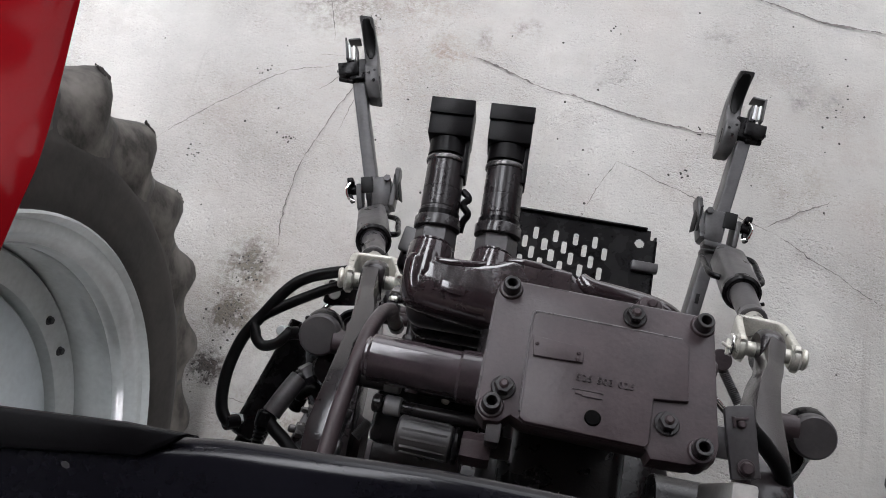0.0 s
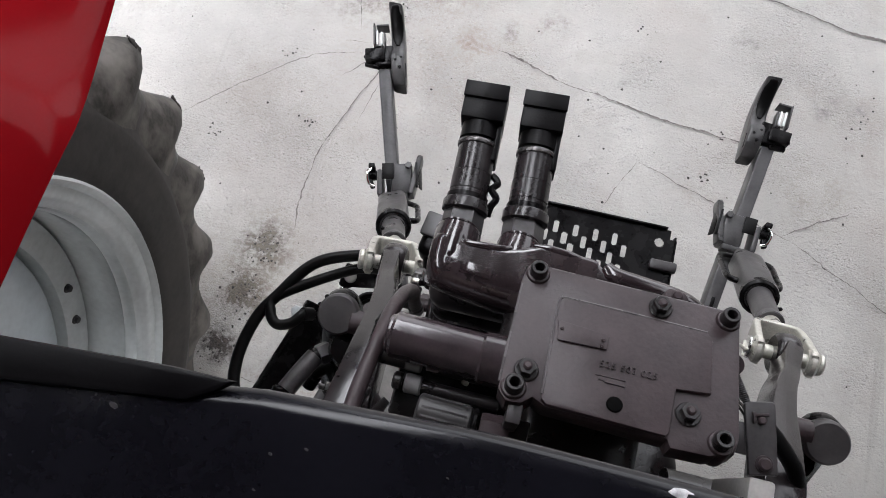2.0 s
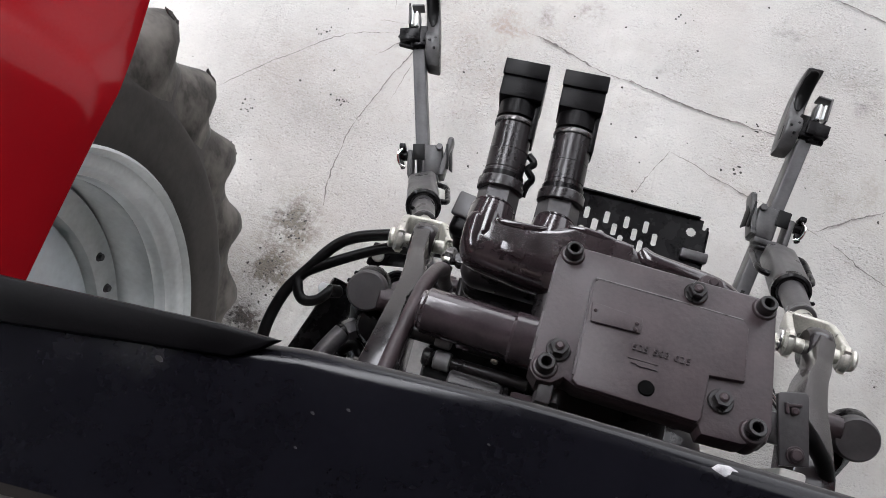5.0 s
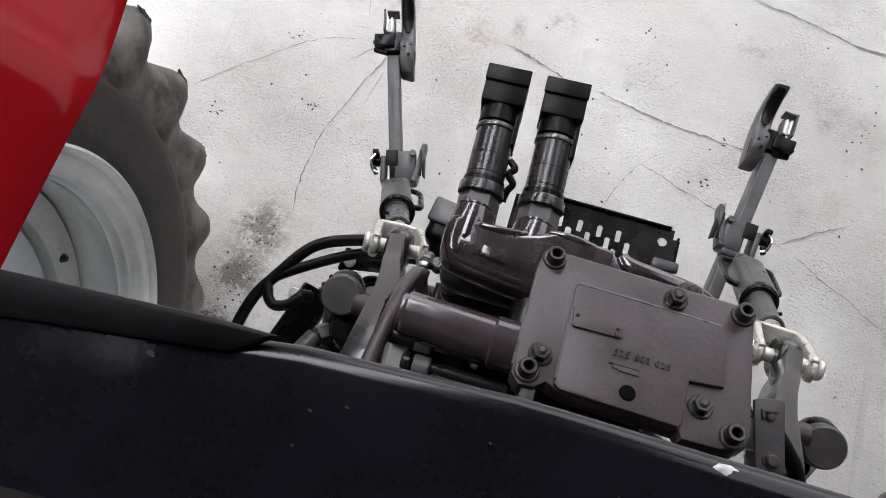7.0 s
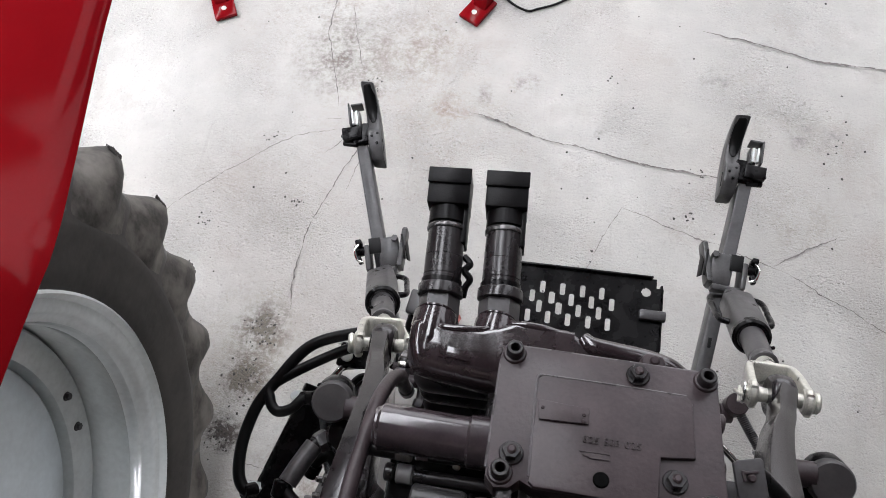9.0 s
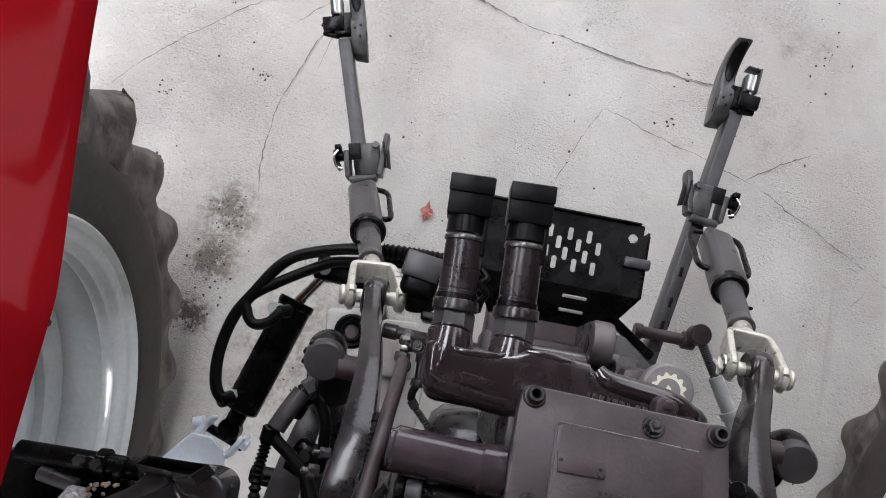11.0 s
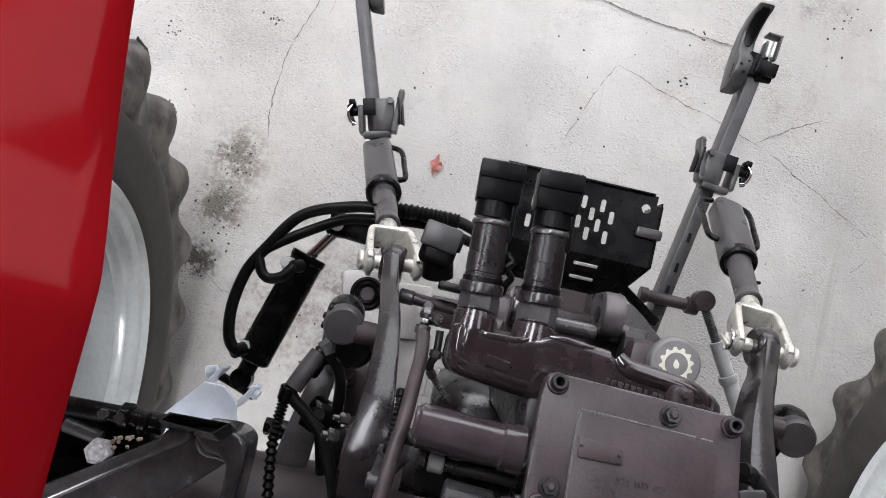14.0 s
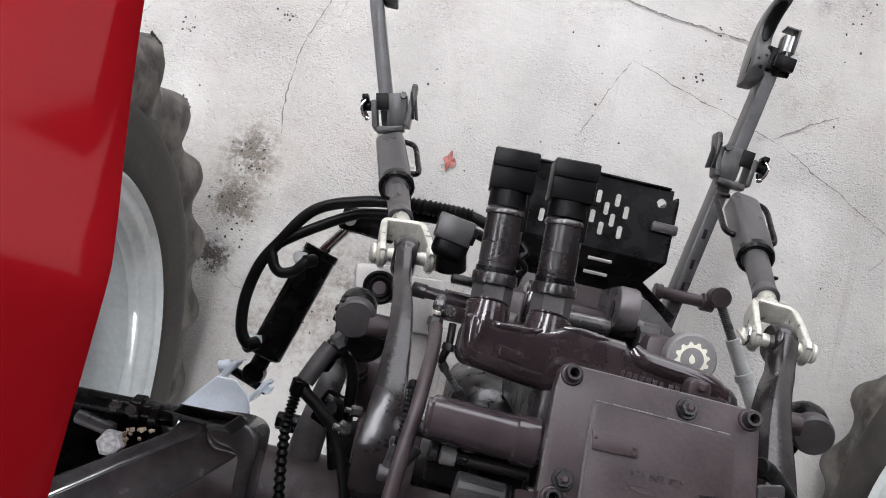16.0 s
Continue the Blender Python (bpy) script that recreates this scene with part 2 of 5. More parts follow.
    # oil and rust stains, and the red machine's painted shade, on the slab
    for x, y, r, amount, col in ((-0.826, 0.318, 0.06, 4.5, (0.035, 0.030, 0.024)), (-0.842, 0.172, 0.06, 4.2, (0.045, 0.036, 0.028)), (-0.865, 0.008, 0.05, 5.0, (0.025, 0.022, 0.020)),
                                 (-0.825, 0.305, 0.10, 3.2, (0.070, 0.058, 0.042)), (-0.822, 0.345, 0.06, 1.4, (0.12, 0.100, 0.080)), (-0.842, 0.168, 0.09, 3.2, (0.072, 0.060, 0.046)),
                                 (-0.860, 0.010, 0.07, 3.0, (0.04, 0.030, 0.027)), (-0.830, 0.240, 0.28, 1.0, (0.25, 0.215, 0.170)), (-0.470, -0.020, 0.25, 1.7, (0.17, 0.145, 0.125)),
                                 # browns near (-0.5, 1.3) are the shade painted beside the machine foot
                                 (-0.640, -0.130, 0.25, 1.3, (0.20, 0.170, 0.150)), (-0.770, 1.240, 0.20, 1.5, (0.10, 0.085, 0.075)), (-0.480, 1.310, 0.16, 1.2, (0.20, 0.155, 0.120)),
                                 (-0.600, 1.250, 0.16, 0.9, (0.22, 0.180, 0.150)), (-0.650, 1.140, 0.05, 2.2, (0.06, 0.040, 0.035)), (-0.170, 1.200, 0.06, 1.5, (0.16, 0.140, 0.130)),
                                 (-0.300, 1.150, 0.05, 1.5, (0.14, 0.120, 0.105)), (0.410, 1.270, 0.06, 1.3, (0.18, 0.170, 0.155)), (0.660, 1.140, 0.07, 1.2, (0.20, 0.190, 0.180)),
                                 (0.750, 1.112, 0.05, 1.3, (0.24, 0.230, 0.215)), (0.643, 1.082, 0.035, 1.6, (0.18, 0.170, 0.160)), (0.660, 0.815, 0.15, 0.9, (0.25, 0.225, 0.180)), (0.080, 1.045, 0.035, 1.3, (0.22, 0.205, 0.190)), (-0.400, 1.080, 0.09, 1.3, (0.24, 0.180, 0.140)), (-0.450, 1.050, 0.50, 0.5, (0.36, 0.300, 0.255)),
                                 (-0.620, 0.500, 0.55, 0.3, (0.36, 0.320, 0.285)), (-1.000, 0.750, 0.40, 0.5, (0.27, 0.245, 0.220)), (-0.800, 1.450, 0.45, 0.7, (0.22, 0.180, 0.150))):
        d = nt.nodes.new("ShaderNodeVectorMath")
        d.operation = "DISTANCE"
        link(geo.outputs["Position"], d.inputs[0])
        d.inputs[1].default_value = (x, y, 0)
        near = ranged(d.outputs["Value"], 0, r, amount, 0)
        patch = math_("MULTIPLY", near, ranged(noise_tex(16, 8, 0.72), 0.40, 0.60, 0.0, 1))
        patch = ranged(math_("MULTIPLY", patch, ranged(fine, 0.40, 0.60, 0.15, 1)), 0, 1, 0, 0.92)
        colour = blend(patch, colour, col)
    link(colour, bsdf.inputs["Base Color"])
    link(ranged(mid, 0.3, 0.7, 0.36, 0.6), bsdf.inputs["Roughness"])
    pits = nt.nodes.new("ShaderNodeTexVoronoi")
    pits.inputs["Scale"].default_value = 55
    link(geo.outputs["Position"], pits.inputs["Vector"])
    height = math_("ADD", math_("MULTIPLY", mid, 0.8), math_("MULTIPLY", fine, 0.5))
    patchy = ranged(cloud, 0.42, 0.6, 0.0, 1.0)
    height = math_("ADD", height, math_("MULTIPLY", ranged(pits.outputs["Distance"], 0.0, 0.30, -0.28, 0), patchy))
    height = math_("ADD", height, math_("MULTIPLY", math_("MULTIPLY", ranged(chips, 0.52, 0.70, 0.0, -0.46), worn), 1.0))
    height = math_("ADD", height, math_("MULTIPLY", ranged(grit, 0.35, 0.70, 0.10, -0.16), worn))
    relief = nt.nodes.new("ShaderNodeBump")
    relief.inputs["Strength"].default_value, relief.inputs["Distance"].default_value = 1.0, 0.0054
    link(height, relief.inputs["Height"])
    link(relief.outputs[0], bsdf.inputs["Normal"])
    return mat


CONCRETE = concrete()


# ---------------------------------------------------------------- mesh helpers
def obj(name, bm, mat, parent=None, label="", smooth=True):
    me = bpy.data.meshes.new(name)
    bmesh.ops.recalc_face_normals(bm, faces=bm.faces)
    for f in bm.faces:
        f.smooth = smooth
    if smooth:
        for e in bm.edges:
            e.smooth = not (len(e.link_faces) == 2 and e.calc_face_angle(0) > radians(38))
    bm.to_mesh(me)
    bm.free()
    me.materials.append(mat)
    ob = new(name, me)
    if parent is not None:
        ob.parent = parent
    if label:
        ob["label"] = label
    return ob


def part(name, bm, mat, parent, label=""):
    return obj(name, bm, mat, parent, label)


def thing(name, label, category, group="", kind=""):
    ob = new(name)
    ob.empty_display_size = 0.05
    return tagged(ob, label, category, group, kind)


def join(*bms):
    out = bmesh.new()
    for b in bms:
        me = bpy.data.meshes.new("tmp")
        b.to_mesh(me)
        b.free()
        out.from_mesh(me)
        bpy.data.meshes.remove(me)
    return out


def frame_of(p, q, up=(0, 0, 1)):
    """Matrix at p whose z runs to q."""
    z = (Vector(q) - Vector(p)).normalized()
    u = Vector(up)
    if abs(z.dot(u)) > 0.95:
        u = Vector((0, 1, 0))
    x = u.cross(z).normalized()
    y = z.cross(x)
    return Matrix.Translation(p) @ Matrix((x, y, z)).transposed().to_4x4()


def block(centre, size, bevel=0.003, rot=(0, 0, 0), seg=2):
    bm = bmesh.new()
    bmesh.ops.create_cube(bm, size=1, matrix=Matrix.Diagonal((*size, 1)))
    if bevel:
        bmesh.ops.bevel(bm, geom=list(bm.edges), offset=min(bevel, min(size) * 0.45), segments=seg, profile=0.5, affect="EDGES")
    bm.transform(pose(*centre, *rot))
    return bm


def lathe(profile, p, q, seg=32):
    """Turned shape: (radius, distance along the way from p to q)."""
    bm = bmesh.new()
    rings = []
    for r, h in profile:
        if r < 1e-5:
            rings.append([bm.verts.new((0, 0, h))])
        else:
            rings.append([bm.verts.new((r * math.cos(2 * math.pi * i / seg), r * math.sin(2 * math.pi * i / seg), h)) for i in range(seg)])
    for a, b in zip(rings, rings[1:]):
        for i in range(seg):
            j = (i + 1) % seg
            vs = [a[i % len(a)], a[j % len(a)], b[j % len(b)], b[i % len(b)]]
            vs = list(dict.fromkeys(vs))
            if len(vs) > 2:
                bm.faces.new(vs)
    bm.transform(frame_of(p, q))
    return bm


def rod(p, q, r, r2=None, ch=0.0015, seg=24):
    r2 = r if r2 is None else r2
    n = (Vector(q) - Vector(p)).length
    ch = min(ch, r * 0.4, n * 0.3)
    return lathe([(0, 0), (r - ch, 0), (r, ch), (r2, n - ch), (r2 - ch, n), (0, n)], p, q, seg)


def smooth_path(points, step=6):
    pts = [Vector(p) for p in points]
    out = []
    for i in range(len(pts) - 1):
        a, b, c, d = pts[max(i - 1, 0)], pts[i], pts[i + 1], pts[min(i + 2, len(pts) - 1)]
        for k in range(step):
            t = k / step
            out.append(0.5 * (2 * b + (c - a) * t + (2 * a - 5 * b + 4 * c - d) * t * t + (3 * b - a - 3 * c + d) * t ** 3))
    out.append(pts[-1])
    return out


def sweep(points, r, seg=14, step=6, squash=1.0, ridge=0.0, up=(0, 0, 1), square=1.0):
    """A tube along a curve; r a number or one radius per point; ridge: depth of corrugations."""
    path = smooth_path(points, step)
    n = len(path)
    pw = lambda v: math.copysign(abs(v) ** square, v)
    rad = [r] * n if isinstance(r, (int, float)) else [float(np.interp(i / (n - 1), np.linspace(0, 1, len(r)), r)) for i in range(n)]
    bm = bmesh.new()
    rings = []
    x = None
    for i, p in enumerate(path):
        z = (path[min(i + 1, n - 1)] - path[max(i - 1, 0)]).normalized()
        if x is None:
            x = Vector(up).cross(z)
            x = x.normalized() if x.length > 0.05 else Vector((1, 0, 0)).cross(z).normalized()
        x = (x - z * x.dot(z)).normalized()
        y = z.cross(x)
        rr = rad[i] - (ridge if i % 2 else 0)
        rings.append([bm.verts.new(p + rr * (pw(math.cos(2 * math.pi * (k + 0.5) / seg)) * x + squash * pw(math.sin(2 * math.pi * (k + 0.5) / seg)) * y)) for k in range(seg)])
    for a, b in zip(rings, rings[1:]):
        for k in range(seg):
            bm.faces.new((a[k], a[(k + 1) % seg], b[(k + 1) % seg], b[k]))
    bm.faces.new(rings[0][::-1])
    bm.faces.new(rings[-1])
    return bm


def forged(points, wide, high, ch=0.003, step=5):
    """A forged bar of rectangular section with broken edges along a curve."""
    path = smooth_path(points, step)
    n = len(path)
    at = lambda v, i: float(np.interp(i / (n - 1), np.linspace(0, 1, len(v)), v))
    bm = bmesh.new()
    rings = []
    for i, p in enumerate(path):
        z = (path[min(i + 1, n - 1)] - path[max(i - 1, 0)]).normalized()
        x = Vector((0, 0, 1)).cross(z).normalized()
        y = z.cross(x)
        w, h = at(wide, i), at(high, i)
        sec = [(w, h - ch), (w - 0.3 * ch, h - 0.3 * ch), (w - ch, h), (-w + ch, h), (-w + 0.3 * ch, h - 0.3 * ch), (-w, h - ch), (-w, -h + ch), (-w + ch, -h), (w - ch, -h), (w, -h + ch)]
        rings.append([bm.verts.new(p + x * a + y * b) for a, b in sec])
    for a, b in zip(rings, rings[1:]):
        for k in range(10):
            bm.faces.new((a[k], a[(k + 1) % 10], b[(k + 1) % 10], b[k]))
    bm.faces.new(rings[0][::-1])
    bm.faces.new(rings[-1])
    return bm


def prism(outline, depth, m=None, bevel=0.002, holes=()):
    """Flat outline in x, y pushed out along z by depth, with bevelled rims."""
    bm = bmesh.new()
    f = bm.faces.new([bm.verts.new((x, y, 0)) for x, y in outline])
    g = bmesh.ops.extrude_face_region(bm, geom=[f])
    bmesh.ops.translate(bm, vec=(0, 0, depth), verts=[v for v in g["geom"] if isinstance(v, bmesh.types.BMVert)])
    if bevel:
        rim = [e for e in bm.edges if abs(e.verts[0].co.z - e.verts[1].co.z) < 1e-6]
        bmesh.ops.bevel(bm, geom=rim, offset=bevel, segments=2, profile=0.5, affect="EDGES")
    if m is not None:
        bm.transform(m)
    return bm


def slab(outline, z0, z1, bevel, seg=4):
    """Upright casting over a plan outline, rounded on every edge."""
    bm = bmesh.new()
    f = bm.faces.new([bm.verts.new((x, y, z0)) for x, y in outline])
    g = bmesh.ops.extrude_face_region(bm, geom=[f])
    bmesh.ops.translate(bm, vec=(0, 0, z1 - z0), verts=[v for v in g["geom"] if isinstance(v, bmesh.types.BMVert)])
    bmesh.ops.recalc_face_normals(bm, faces=bm.faces)
    bmesh.ops.bevel(bm, geom=list(bm.edges), offset=bevel, segments=seg, profile=0.5, affect="EDGES", clamp_overlap=True)
    return bm


def disc_outline(cx, cy, r, a0=0, a1=360, n=20):
    return [(cx + r * math.cos(radians(a0 + (a1 - a0) * i / n)), cy + r * math.sin(radians(a0 + (a1 - a0) * i / n))) for i in range(n + (0 if a1 - a0 == 360 else 1))]


def hexagon(p, q, r):
    n = (Vector(q) - Vector(p)).length
    return lathe([(0, 0), (r * 0.93, 0), (r, n * 0.15), (r, n * 0.85), (r * 0.93, n), (0, n)], p, q, 6)


def socket_bolt(name, p, parent, r=0.0076, axis=(0, -0.27, -0.96), washer=True):
    """Cap screw with a deep hexagon socket, sunk on its boss."""
    p, a = Vector(p), Vector(axis).normalized()
    b = part(name, lathe([(0, -0.008), (r * 0.50, -0.008), (r * 0.50, 0.0105), (r * 0.58, 0.0118), (r * 0.86, 0.0118), (r * 0.97, 0.0105), (r, 0.009), (r, 0)], p, p - a, 24), BOLT_AND_SHADE, parent)
    # black plug paints deep shade into the socket
    part("socket", lathe([(0, -0.004), (r * 0.49, -0.004), (r * 0.49, 0.0005), (0, 0.0005)], p, p - a, 6), HOLE_SHADE, b)
    if washer:
        part("boss", lathe([(r * 1.40, -0.022), (r * 1.35, 0.0), (r * 1.2, 0.002), (r * 0.9, 0.0024), (r * 0.9, -0.004)], p, p - a, 28), CAST, b)
    return b


def hex_bolt(name, p, parent, r=0.0076, h=0.007, axis=(0, -0.27, -0.96), mat=None):
    p, a = Vector(p), Vector(axis).normalized()
    mat = mat or BOLT_AND_SHADE
    b = part(name, join(rod(p, p - a * 0.0025, r * 1.3), hexagon(p - a * 0.0025, p - a * (0.0025 + h), r)), mat, parent)
    part("stud_end", rod(p - a * h, p - a * (h + 0.005), r * 0.5), CAST, b)
    return b


# ---------------------------------------------------------------- ground
def ground():
    bm = bmesh.new()
    bmesh.ops.create_grid(bm, x_segments=8, y_segments=8, size=150)
    tagged(obj("ground", bm, CONCRETE, smooth=False), "pale worn concrete floor with cracks and oil stains", "floor", kind="structure")


def crack(points, width, seed):
    """A ragged, dirt-filled crack lying in the slab."""
    rng = random.Random(seed)
    pts, wander, drift = [], 0.0, 0.0
    for (ax, ay), (bx, by) in zip(points, points[1:]):
        long = math.hypot(bx - ax, by - ay)
        n = max(2, int(long / 0.007))
        for i in range(n):
            t = i / n
            wander = 0.82 * wander + rng.gauss(0, 0.0012)
            pts.append((ax + (bx - ax) * t - (by - ay) / long * wander, ay + (by - ay) * t + (bx - ax) / long * wander))
    pts.append(points[-1])
    bm = bmesh.new()
    prev = None
    for i, (x, y) in enumerate(pts):
        j, k = max(i - 1, 0), min(i + 1, len(pts) - 1)
        dx, dy = pts[k][0] - pts[j][0], pts[k][1] - pts[j][1]
        d = math.hypot(dx, dy) or 1
        drift = 0.8 * drift + rng.gauss(0, 0.2)
        w = width * 0.26 * max(0.08, 0.75 + drift + rng.gauss(0, 0.2)) * min(1, 0.15 + i / 8, 0.15 + (len(pts) - 1 - i) / 8)
        a = bm.verts.new((x - dy / d * w, y + dx / d * w, 0.004))
        b = bm.verts.new((x + dy / d * w, y - dx / d * w, 0.004))
        if prev:
            bm.faces.new((prev[0], prev[1], b, a))
        prev = (a, b)
    tagged(obj("floor_crack", bm, CRACK, smooth=False), "thin ragged dirt-filled crack in the concrete", "crack", "floor cracks", "structure")


def crumbs():
    """Dark crumbs and specks scattered on the slab."""
    rng = random.Random(5)
    bm = bmesh.new()
    spots = [(-1.086, 0.625, 0.014, 14), (-0.82, 0.712, 0.011, 10), (-0.948, 0.928, 0.010, 8), (-0.825, 0.31, 0.035, 40), (-0.842, 0.17, 0.035, 34),
             (-0.862, 0.005, 0.026, 40), (-0.81, 0.09, 0.02, 5), (0.36, 0.93, 0.02, 6), (0.35, 0.80, 0.01, 5), (0.1, 1.25, 0.02, 5),
             (-0.2, 0.8, 1.0, 130), (0.8, 1.1, 0.05, 8), (-0.55, -0.12, 0.08, 12), (-0.66, 1.14, 0.03, 12), (0.8, 0.7, 0.5, 30)]
    for x, y, spread, n in spots:
        for _ in range(n):
            px, py, s = x + rng.gauss(0, spread), y + rng.gauss(0, spread), rng.uniform(0.0012, 0.0042)
            k = rng.choice((5, 6, 7))
            ring = [bm.verts.new((px + s * rng.uniform(0.6, 1.3) * math.cos(2 * math.pi * i / k), py + s * rng.uniform(0.6, 1.3) * math.sin(2 * math.pi * i / k), 0.0)) for i in range(k)]
            top = bm.verts.new((px, py, s * 0.5))
            for i in range(k):
                bm.faces.new((ring[i], ring[(i + 1) % k], top))
    tagged(obj("floor_crumbs", bm, SPOT, smooth=False), "dark crumbs of dirt scattered over the concrete", "dirt", kind="stuff")


# ---------------------------------------------------------------- wheels and fender
AXLE_Y, AXLE_Z = -0.374, 0.811


def wheel(side):
    """Rear wheel; side -1 stands where x is negative."""
    w = thing("rear_wheel", "large rear tractor wheel with dusty lugged tyre and pale grey rim", "wheel", "rear wheels")
    c = Vector((side * 0.83, AXLE_Y, AXLE_Z))
    p, q = c, c + Vector((side, 0, 0))
    tyre = part("tyre", lathe([(0.498, 0.020), (0.512, 0.006), (0.545, 0.000), (0.60, -0.0065), (0.618, -0.0085), (0.622, -0.0075), (0.640, -0.0042), (0.668, 0.0010), (0.694, 0.0082), (0.715, 0.0200), (0.733, 0.0405), (0.747, 0.0685), (0.761, 0.12),
                               (0.767, 0.22), (0.761, 0.32), (0.747, 0.3715), (0.715, 0.42), (0.694, 0.432), (0.640, 0.444), (0.60, 0.45), (0.500, 0.43)], p, q, 120), RUBBER, w,
                "worn black rubber tyre with dusty sidewall")
    # lugs: one scalloped, rounded buttress after the other on the shoulder, running in across the tread
    valley = ((0.622, -0.0066), (0.640, -0.0046), (0.668, 0.0000), (0.694, 0.0070), (0.716, 0.0190), (0.734, 0.040), (0.748, 0.068), (0.762, 0.12), (0.768, 0.22))
    crest = ((0.622, -0.0066), (0.640, -0.0108), (0.672, -0.0135), (0.708, -0.0110), (0.742, -0.0030), (0.770, 0.0120), (0.789, 0.034), (0.803, 0.080), (0.812, 0.20))
    lean = (2.4, 2.2, 1.9, 1.4, 0.8, 0.2, -1.0, -4.5, -12.0)
    rise = ((0.0, -0.10), (0.08, 0.0), (0.18, 0.16), (0.28, 0.42), (0.38, 0.72), (0.47, 0.93), (0.54, 1.0), (0.61, 1.0), (0.66, 0.93), (0.72, 0.66), (0.78, 0.32), (0.85, 0.08), (0.92, 0.0), (1.0, -0.10))
    pitch = 360 / 23
    for half in (0, 1):
        for i in range(23):
            bm = bmesh.new()
            a0 = -1.4 - pitch * i + (pitch / 2 if half else 0)
            rows = []
            for (vr, vx), (cr, cx), turn in zip(valley, crest, lean):
                row = []
                for f, h in rise:
                    a = radians(a0 - pitch * (f - 0.02) * 0.98 + turn)
                    rad, x = vr + (cr - vr) * h, vx + (cx - vx) * h
                    row.append(bm.verts.new((side * (0.44 - x if half else x), rad * math.cos(a), rad * math.sin(a))))
                rows.append(row)
            for u, v in zip(rows, rows[1:]):
                for k in range(len(rise) - 1):
                    bm.faces.new((u[k], u[k + 1], v[k + 1], v[k]))
            bm.transform(Matrix.Translation(c))
            part("lug", bm, LUG, tyre)
    rng = random.Random(17)
    bm = bmesh.new()
    for a1, spread, n in ((6.0, 1.0, 46), (-9.7, 1.0, 30), (-25.3, 1.0, 10), (21.7, 1.0, 30)):
        for _ in range(n):
            a, f, size = radians(a1 + rng.uniform(-1, 1) * spread), rng.uniform(0, 1), rng.uniform(0.0018, 0.0045)
            r = 0.7685 + 0.0185 * f
            v = Vector((side * (0.012 + 0.022 * f), r * math.cos(a), r * math.sin(a)))
            bmesh.ops.create_icosphere(bm, subdivisions=1, radius=size, matrix=Matrix.Translation(c + v) @ Matrix.Diagonal((0.6, rng.uniform(0.7, 1.8), rng.uniform(0.7, 1.8), 1)))
    tagged(part("mud_flakes", bm, SPOT, tyre, "dark mud crumbs on the tread edge"), kind="stuff")
    rim = part("rim", lathe([(0.500, 0.03), (0.512, 0.008), (0.511, 0.000), (0.506, -0.004), (0.500, 0.000), (0.495, 0.008), (0.487, 0.010), (0.478, 0.010), (0.472, 0.014), (0.468, 0.022), (0.462, 0.026), (0.456, 0.028),
                             (0.453, 0.036), (0.4515, 0.046), (0.4485, 0.050), (0.4515, 0.055), (0.4515, 0.072), (0.4535, 0.090), (0.4500, 0.096), (0.4505, 0.15)], p, q, 96), RIM, w, "grey painted steel rim")
    part("wheel_disc", lathe([(0.4480, 0.16), (0.4475, 0.139), (0.4420, 0.133), (0.398, 0.137), (0.391, 0.143), (0.386, 0.175), (0.2, 0.18), (0.0, 0.18)], p, q, 96), RIM, rim)
    part("hub_cover", lathe([(0.380, 0.176), (0.377, 0.158), (0.370, 0.152), (0.33, 0.150), (0.20, 0.142), (0.0, 0.135)], p, q, 64), DISC, rim, "pale blue-grey hub plate")
    for i in range(12):
        a = radians(-29.0 - 12 * (i % 2) + 60 * (i // 2))
        b = c + Vector((side * 0.136, 0.412 * math.cos(a), 0.412 * math.sin(a)))
        part("wheel_bolt", join(rod(b + Vector((side * 0.004, 0, 0)), b - Vector((side * 0.002, 0, 0)), 0.010), hexagon(b, b - Vector((side * 0.008, 0, 0)), 0.0075)), STEEL, rim)
    return w


